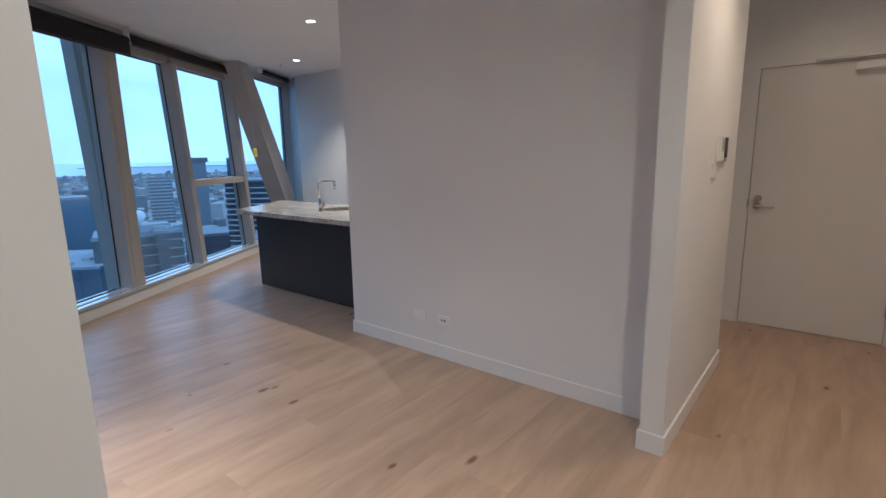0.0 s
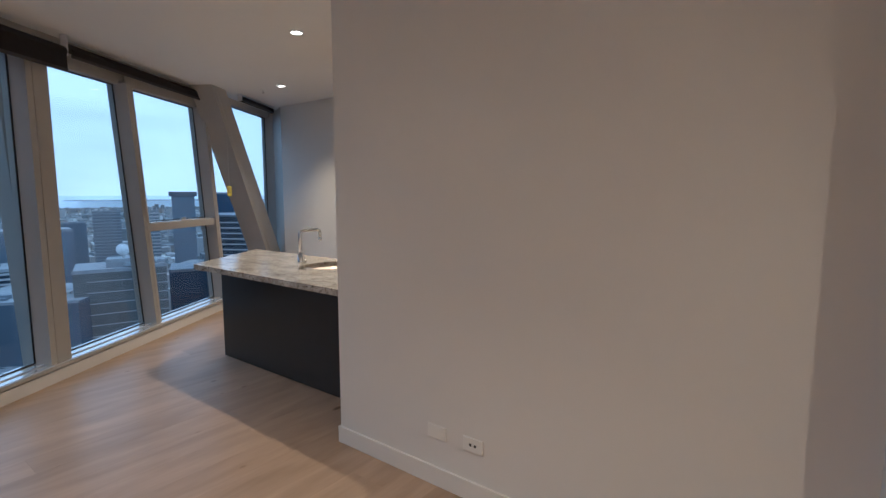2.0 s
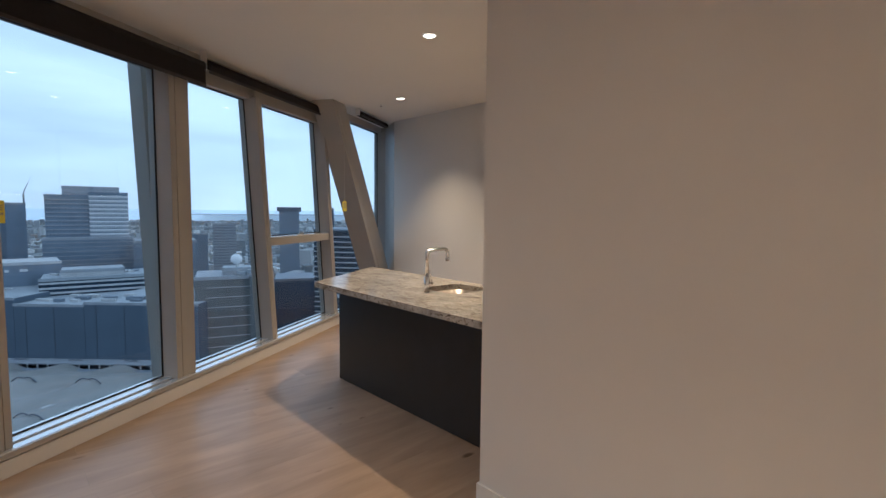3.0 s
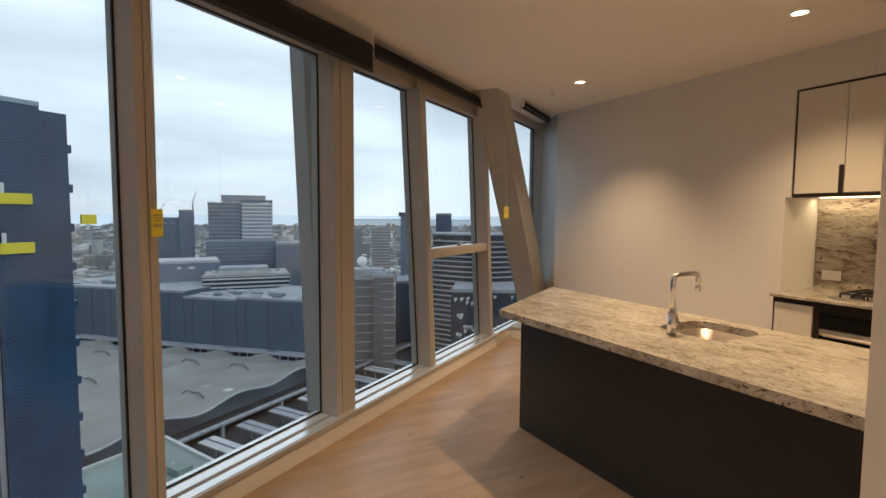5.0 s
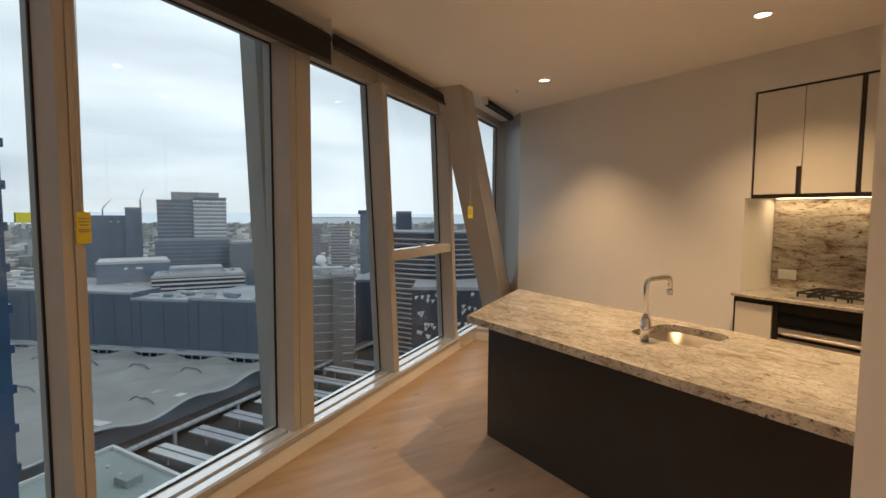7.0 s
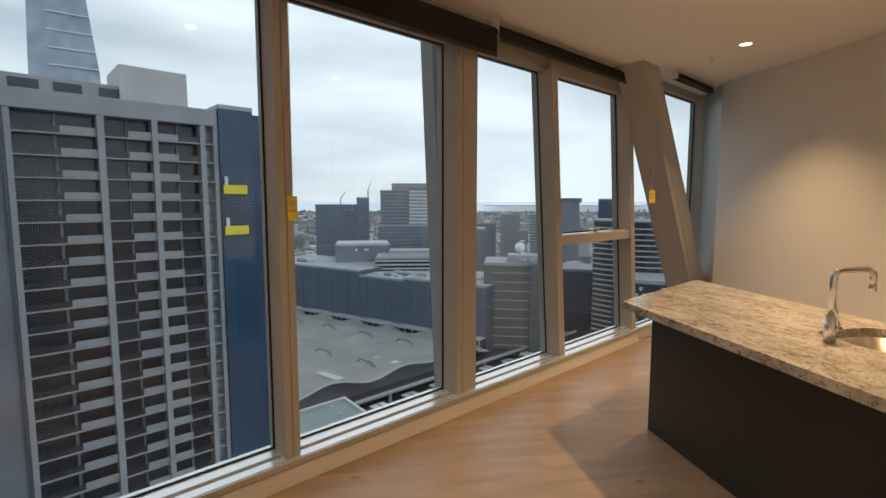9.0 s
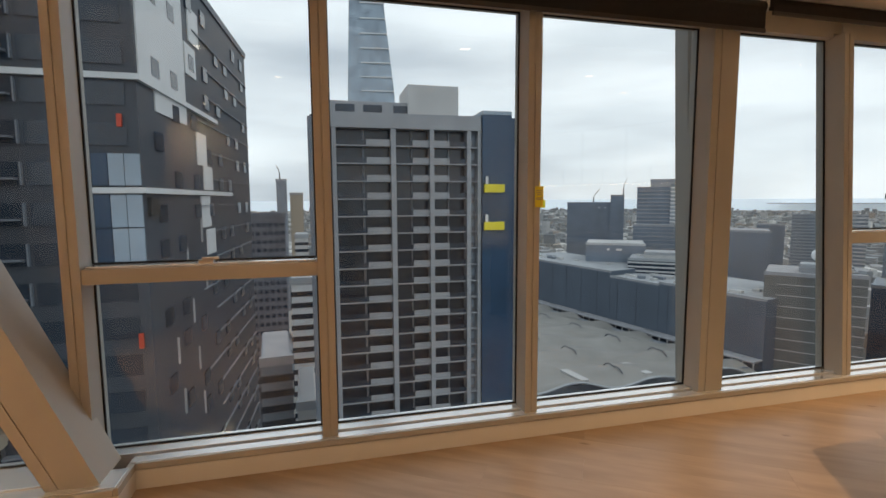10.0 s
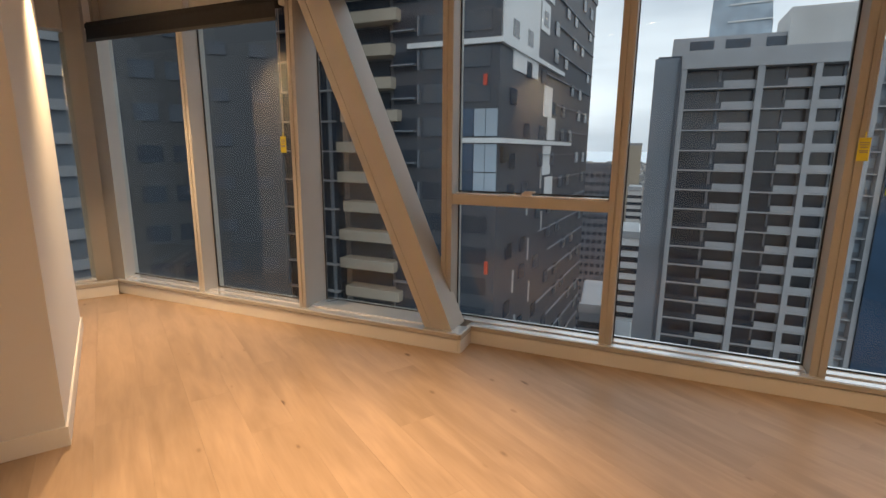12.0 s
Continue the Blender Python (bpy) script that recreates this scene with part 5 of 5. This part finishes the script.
def station():
    """Wave roof of a railway station, with tracks and platform roofs beside it."""
    s_ = thing("station_roof", "pale wave-shaped station roof with domed humps", "station", at=(-260, 140, GROUND))
    nx, ny = 130, 150
    x0, x1, q0, q1 = -410.0, -206.0, -10.0, 208.0

    def roof_z(x, q):
        dome = 0.5 + 0.5 * math.cos(2 * math.pi * (x + 300) / 32) * math.cos(math.pi * (q - 173) / 43)
        near = max(0.0, (x + 236) / 30) ** 2
        return -89.2 + 4.2 * dome ** 1.6 * (1 - 0.6 * min(1.0, near)) + 1.7 * math.sin(2 * math.pi * q / 43) * near - 3.0 * (max(0.0, q - 165) / 43) ** 2

    def place(x, q):
        return (x, q + 0.25 * (x + 300), roof_z(x, q))

    bm = bmesh.new()
    grid = [[bm.verts.new(place(x0 + (x1 - x0) * i / nx, q0 + (q1 - q0) * j / ny)) for j in range(ny + 1)] for i in range(nx + 1)]
    for i in range(nx):
        for j in range(ny):
            bm.faces.new((grid[i][j], grid[i + 1][j], grid[i + 1][j + 1], grid[i][j + 1]))
    rim = [v.co.copy() for v in grid[nx]]
    smooth(part("wave_roof", bm, STATION, s_))
    bm = bmesh.new()
    rows = [[bm.verts.new((p.x + dx, p.y, p.z + dz)) for p in rim] for dx, dz in ((0.0, 0.15), (1.3, 0.1), (1.3, -0.5), (0.2, -0.7))]
    for a, b in zip(rows, rows[1:]):
        for j in range(ny):
            bm.faces.new((a[j], a[j + 1], b[j + 1], b[j]))
    bmesh.ops.recalc_face_normals(bm, faces=bm.faces)
    part("eaves", bm, ROOF_PALE, s_, "pale wavy eaves")
    for k in range(-1, 5):
        q = 173 - 43 * k
        for n_ in range(-4, 3):
            x = -300 + 32 * n_ + (16 if k % 2 else 0)
            if x > -215:
                continue
            for side_ in (-1, 1):
                arc = bmesh.new()
                pts = [place(x + side_ * (0.3 + 6.0 * m_ / 8), q - 1.5) for m_ in range(9)]
                pts = [(a, b, c + 0.3 + 0.9 * math.sin(math.pi * m_ / 8)) for m_, (a, b, c) in enumerate(pts)]
                for a, b in zip(pts, pts[1:]):
                    add_tube(arc, a, b, 0.32, segments=6)
                part("roof_vent", arc, CLAD_DARK, s_, "dark arched roof vent")
    for k in range(5):
        q = 142 - 36 * k
        x_ = -227.0
        bm = bmesh.new()
        a, b = place(x_, q), place(x_ + 17, q - 2)
        top = [(a[0], a[1] - 2.2, a[2] + 0.5), (b[0], b[1] - 2.2, b[2] + 0.5), (b[0], b[1] + 2.2, b[2] + 0.5), (a[0], a[1] + 2.2, a[2] + 0.5)]
        hi = [bm.verts.new(v) for v in top]
        lo = [bm.verts.new((v[0], v[1], v[2] - 1.5)) for v in top]
        bm.faces.new(hi)
        for n_ in range(4):
            bm.faces.new((hi[n_], lo[n_], lo[(n_ + 1) % 4], hi[(n_ + 1) % 4]))
        bmesh.ops.recalc_face_normals(bm, faces=bm.faces)
        part("skylight", bm, CONCRETE_PALE, s_, "pale roof skylight")
    part("hall", prism([(-405, -40), (-213, 8), (-213, 228), (-405, 180)], GROUND, -91), CLAD_MID, s_)
    road = thing("railway_yard", "dark railway yard beside the station", "railway", at=(-160, 150, GROUND), kind="structure")
    part("bed", box((-212.5, 20, GROUND), (-105, 330, GROUND + 1.0)), ASPHALT, road)
    part("roadway", box((-212.0, 20, GROUND + 5.5), (-203, 330, GROUND + 6.2)), ASPHALT, road, "dark raised roadway")
    part("kerb", box((-203, 20, GROUND + 5.5), (-202.2, 330, GROUND + 7.4)), CONCRETE, road, "pale roadway parapet")
    for k in range(11):
        y = 77 + 19.5 * k
        c = thing("platform_roof", "long pale platform roof", "platform roof", group="platform roofs", at=(-145, y, GROUND + 1))
        xa = -193 + random.uniform(-1, 1)
        part("sheet", box((xa, y - 4.0, GROUND + 7.4), (xa + 66, y + 4.0, GROUND + 8.0), 0.1), CONCRETE if k % 3 else CONCRETE_PALE, c)
        part("ridge", box((xa, y - 0.3, GROUND + 8.0), (xa + 66, y + 0.3, GROUND + 8.4)), CLAD_MID, c)
        for n_ in range(4):
            part("post", box((xa + 6 + 17 * n_, y - 0.3, GROUND + 1), (xa + 6.6 + 17 * n_, y + 0.3, GROUND + 7.4)), CONCRETE, c)
    b = thing("foot_bridge", "long pale tubular footbridge", "bridge", at=(-199, 150, GROUND))
    part("tube", tube((-199, 20, -97), (-199, 320, -97), 1.1, segments=12), CONCRETE, b)
    hoop = to_mesh("hoop", tube((-199, -0.25, -97), (-199, 0.25, -97), 1.25, segments=12), CLAD_MID)
    for n_ in range(60):
        shared("hoop", hoop, b, (0, 22 + 5.0 * n_, 0))
    for n_ in range(8):
        part("pier", box((-199.7, 40 + 36 * n_, GROUND), (-198.3, 41.5 + 36 * n_, -97.9)), CONCRETE, b)


station()
p = thing("podium", "flat grey-green podium roof with a parapet", "building", at=(-150, 85, GROUND))
part("walls", prism([(-174, 107), (-175, 50), (-112, 46), (-112, 101)], GROUND, -81.2), CONCRETE, p)
part("roof", prism([(-173.2, 106), (-174.2, 51), (-113, 47), (-113, 100.2)], -81.2, -80.9), ROOF_GREEN, p, "grey-green roof sheet")
part("parapet", prism([(-174.2, 107.2), (-173.2, 105.9), (-112, 100.2), (-112, 101.4)], -81.2, -80.0), CONCRETE_PALE, p)
part("parapet", prism([(-174.2, 107.2), (-175.4, 50), (-174.4, 50), (-173.2, 105.9)], -81.2, -79.9), CONCRETE_PALE, p)
for n_ in range(6):
    a, b = -170 + 8.5 * n_, 98.5 - 1.2 * n_
    part("roof_vent", tube((a, b, -80.9), (a, b, -80.1), 0.6, 0.45, segments=10), CONCRETE_PALE, p)
part("stair_house", box((-150, 92, -80.9), (-144, 97, -78.6), 0.08), ROOF_GREEN, p)
for az0, az1, d, el, name, label, mat, roof in (
    (97.4, 93.6, 210, -1.6, "dark_block", "plain dark grey tower block", CLAD_DARK, CLAD_DARK),
    (94.4, 93.3, 420, 2.2, "slim_tower", "slim grey tower under a crane", CLAD_MID, CONCRETE),
    (93.0, 91.6, 450, 0.7, "slim_tower", "slim brownish concrete tower", RENDER_WARM, CONCRETE),
    (93.2, 90.9, 150, -9.0, "white_block", "white low apartment block", CLAD_WHITE, ROOF_PALE),
    (92.6, 91.2, 260, -4.0, "white_block", "white banded office block", CONCRETE_PALE, ROOF_PALE),
    (96.8, 93.4, 110, -17.5, "grey_block", "low grey block in the street", CLAD_MID, CONCRETE),
    (93.0, 90.8, 105, -22.5, "white_block", "pale low roof in the street", CONCRETE_PALE, ROOF_PALE),
):
    block(name, label, az0, az1, d, el, 24, mat, roof=roof, windows=(6, 3.4, 1.6, 1.5, DARK_GLASS) if "block" in name else None)

# low-rise town out to the bay
bm_verts, bm_faces = [], []
rng = random.Random(7)
for k in range(9000):
    az = rng.uniform(12, 125)
    d = 430 + 4200 * rng.random() ** 1.2
    if az > 85 and d < 500:
        continue
    p = far(az, d)
    w, l_, h = rng.uniform(8, 26), rng.uniform(8, 30), rng.uniform(4, 14) * (1 + 2.0 * (rng.random() < 0.06))
    c, s1 = math.cos(rng.random() * 1.6), math.sin(rng.random() * 1.6)
    n_ = math.hypot(c, s1)
    c, s1 = c / n_, s1 / n_
    base = len(bm_verts)
    for z in (GROUND, GROUND + h):
        for a, b in ((-w, -l_), (w, -l_), (w, l_), (-w, l_)):
            bm_verts.append((p.x + (a * c - b * s1) / 2, p.y + (a * s1 + b * c) / 2, z))
    bm_faces += [(base + 4, base + 5, base + 6, base + 7)] + [(base + i, base + (i + 1) % 4, base + 4 + (i + 1) % 4, base + 4 + i) for i in range(4)]
me = bpy.data.meshes.new("low_rise_town")
me.from_pydata(bm_verts, [], bm_faces)
me.materials.append(TOWN)
tagged(new("low_rise_town", me), "grey low-rise suburbs reaching to the bay", "town", "", "stuff")

# ---- floor boards, laid along the corridor ----
ORIGIN[floor.name] = Vector((0, 0, 0))


def clip(poly, f):
    """The part of a polygon where f is not negative; f is linear."""
    out = []
    for k, a in enumerate(poly):
        b = poly[(k + 1) % len(poly)]
        fa, fb = f(a), f(b)
        if fa >= 0:
            out.append(a)
        if (fa >= 0) != (fb >= 0):
            t = fa / (fa - fb)
            out.append((a[0] + t * (b[0] - a[0]), a[1] + t * (b[1] - a[1])))
    return out


ca, sa = math.cos(radians(TURNED)), math.sin(radians(TURNED))
rng = random.Random(3)
BW, BL = 0.22, 2.1
for row in range(40):
    u0 = -5.2 + row * BW
    v = -6.42 - rng.random() * BL
    while v < 3.0:
        poly = [(u0 + 0.0003, v + 0.0003), (u0 + BW - 0.0003, v + 0.0003), (u0 + BW - 0.0003, v + BL - 0.0003), (u0 + 0.0003, v + BL - 0.0003)]
        v += BL
        for f_ in (lambda p: P0[0] + p[0] * ca - p[1] * sa + 3.44, lambda p: p[1] + 6.42, lambda p: 3.0 - p[1], lambda p: 3.61 - p[0]):
            poly = clip(poly, f_) if poly else poly
        if len(poly) < 3:
            continue
        us, vs_ = [p[0] for p in poly], [p[1] for p in poly]
        if min(us) > 0.02 and max(us) < 2.36 and min(vs_) > 0.03 and max(vs_) < 1.0:
            continue
        board = new("floor_board", to_mesh("floor_board", prism(poly, -0.011, 0.0), OAK))
        board.parent = floor
        board.matrix_world = UVM
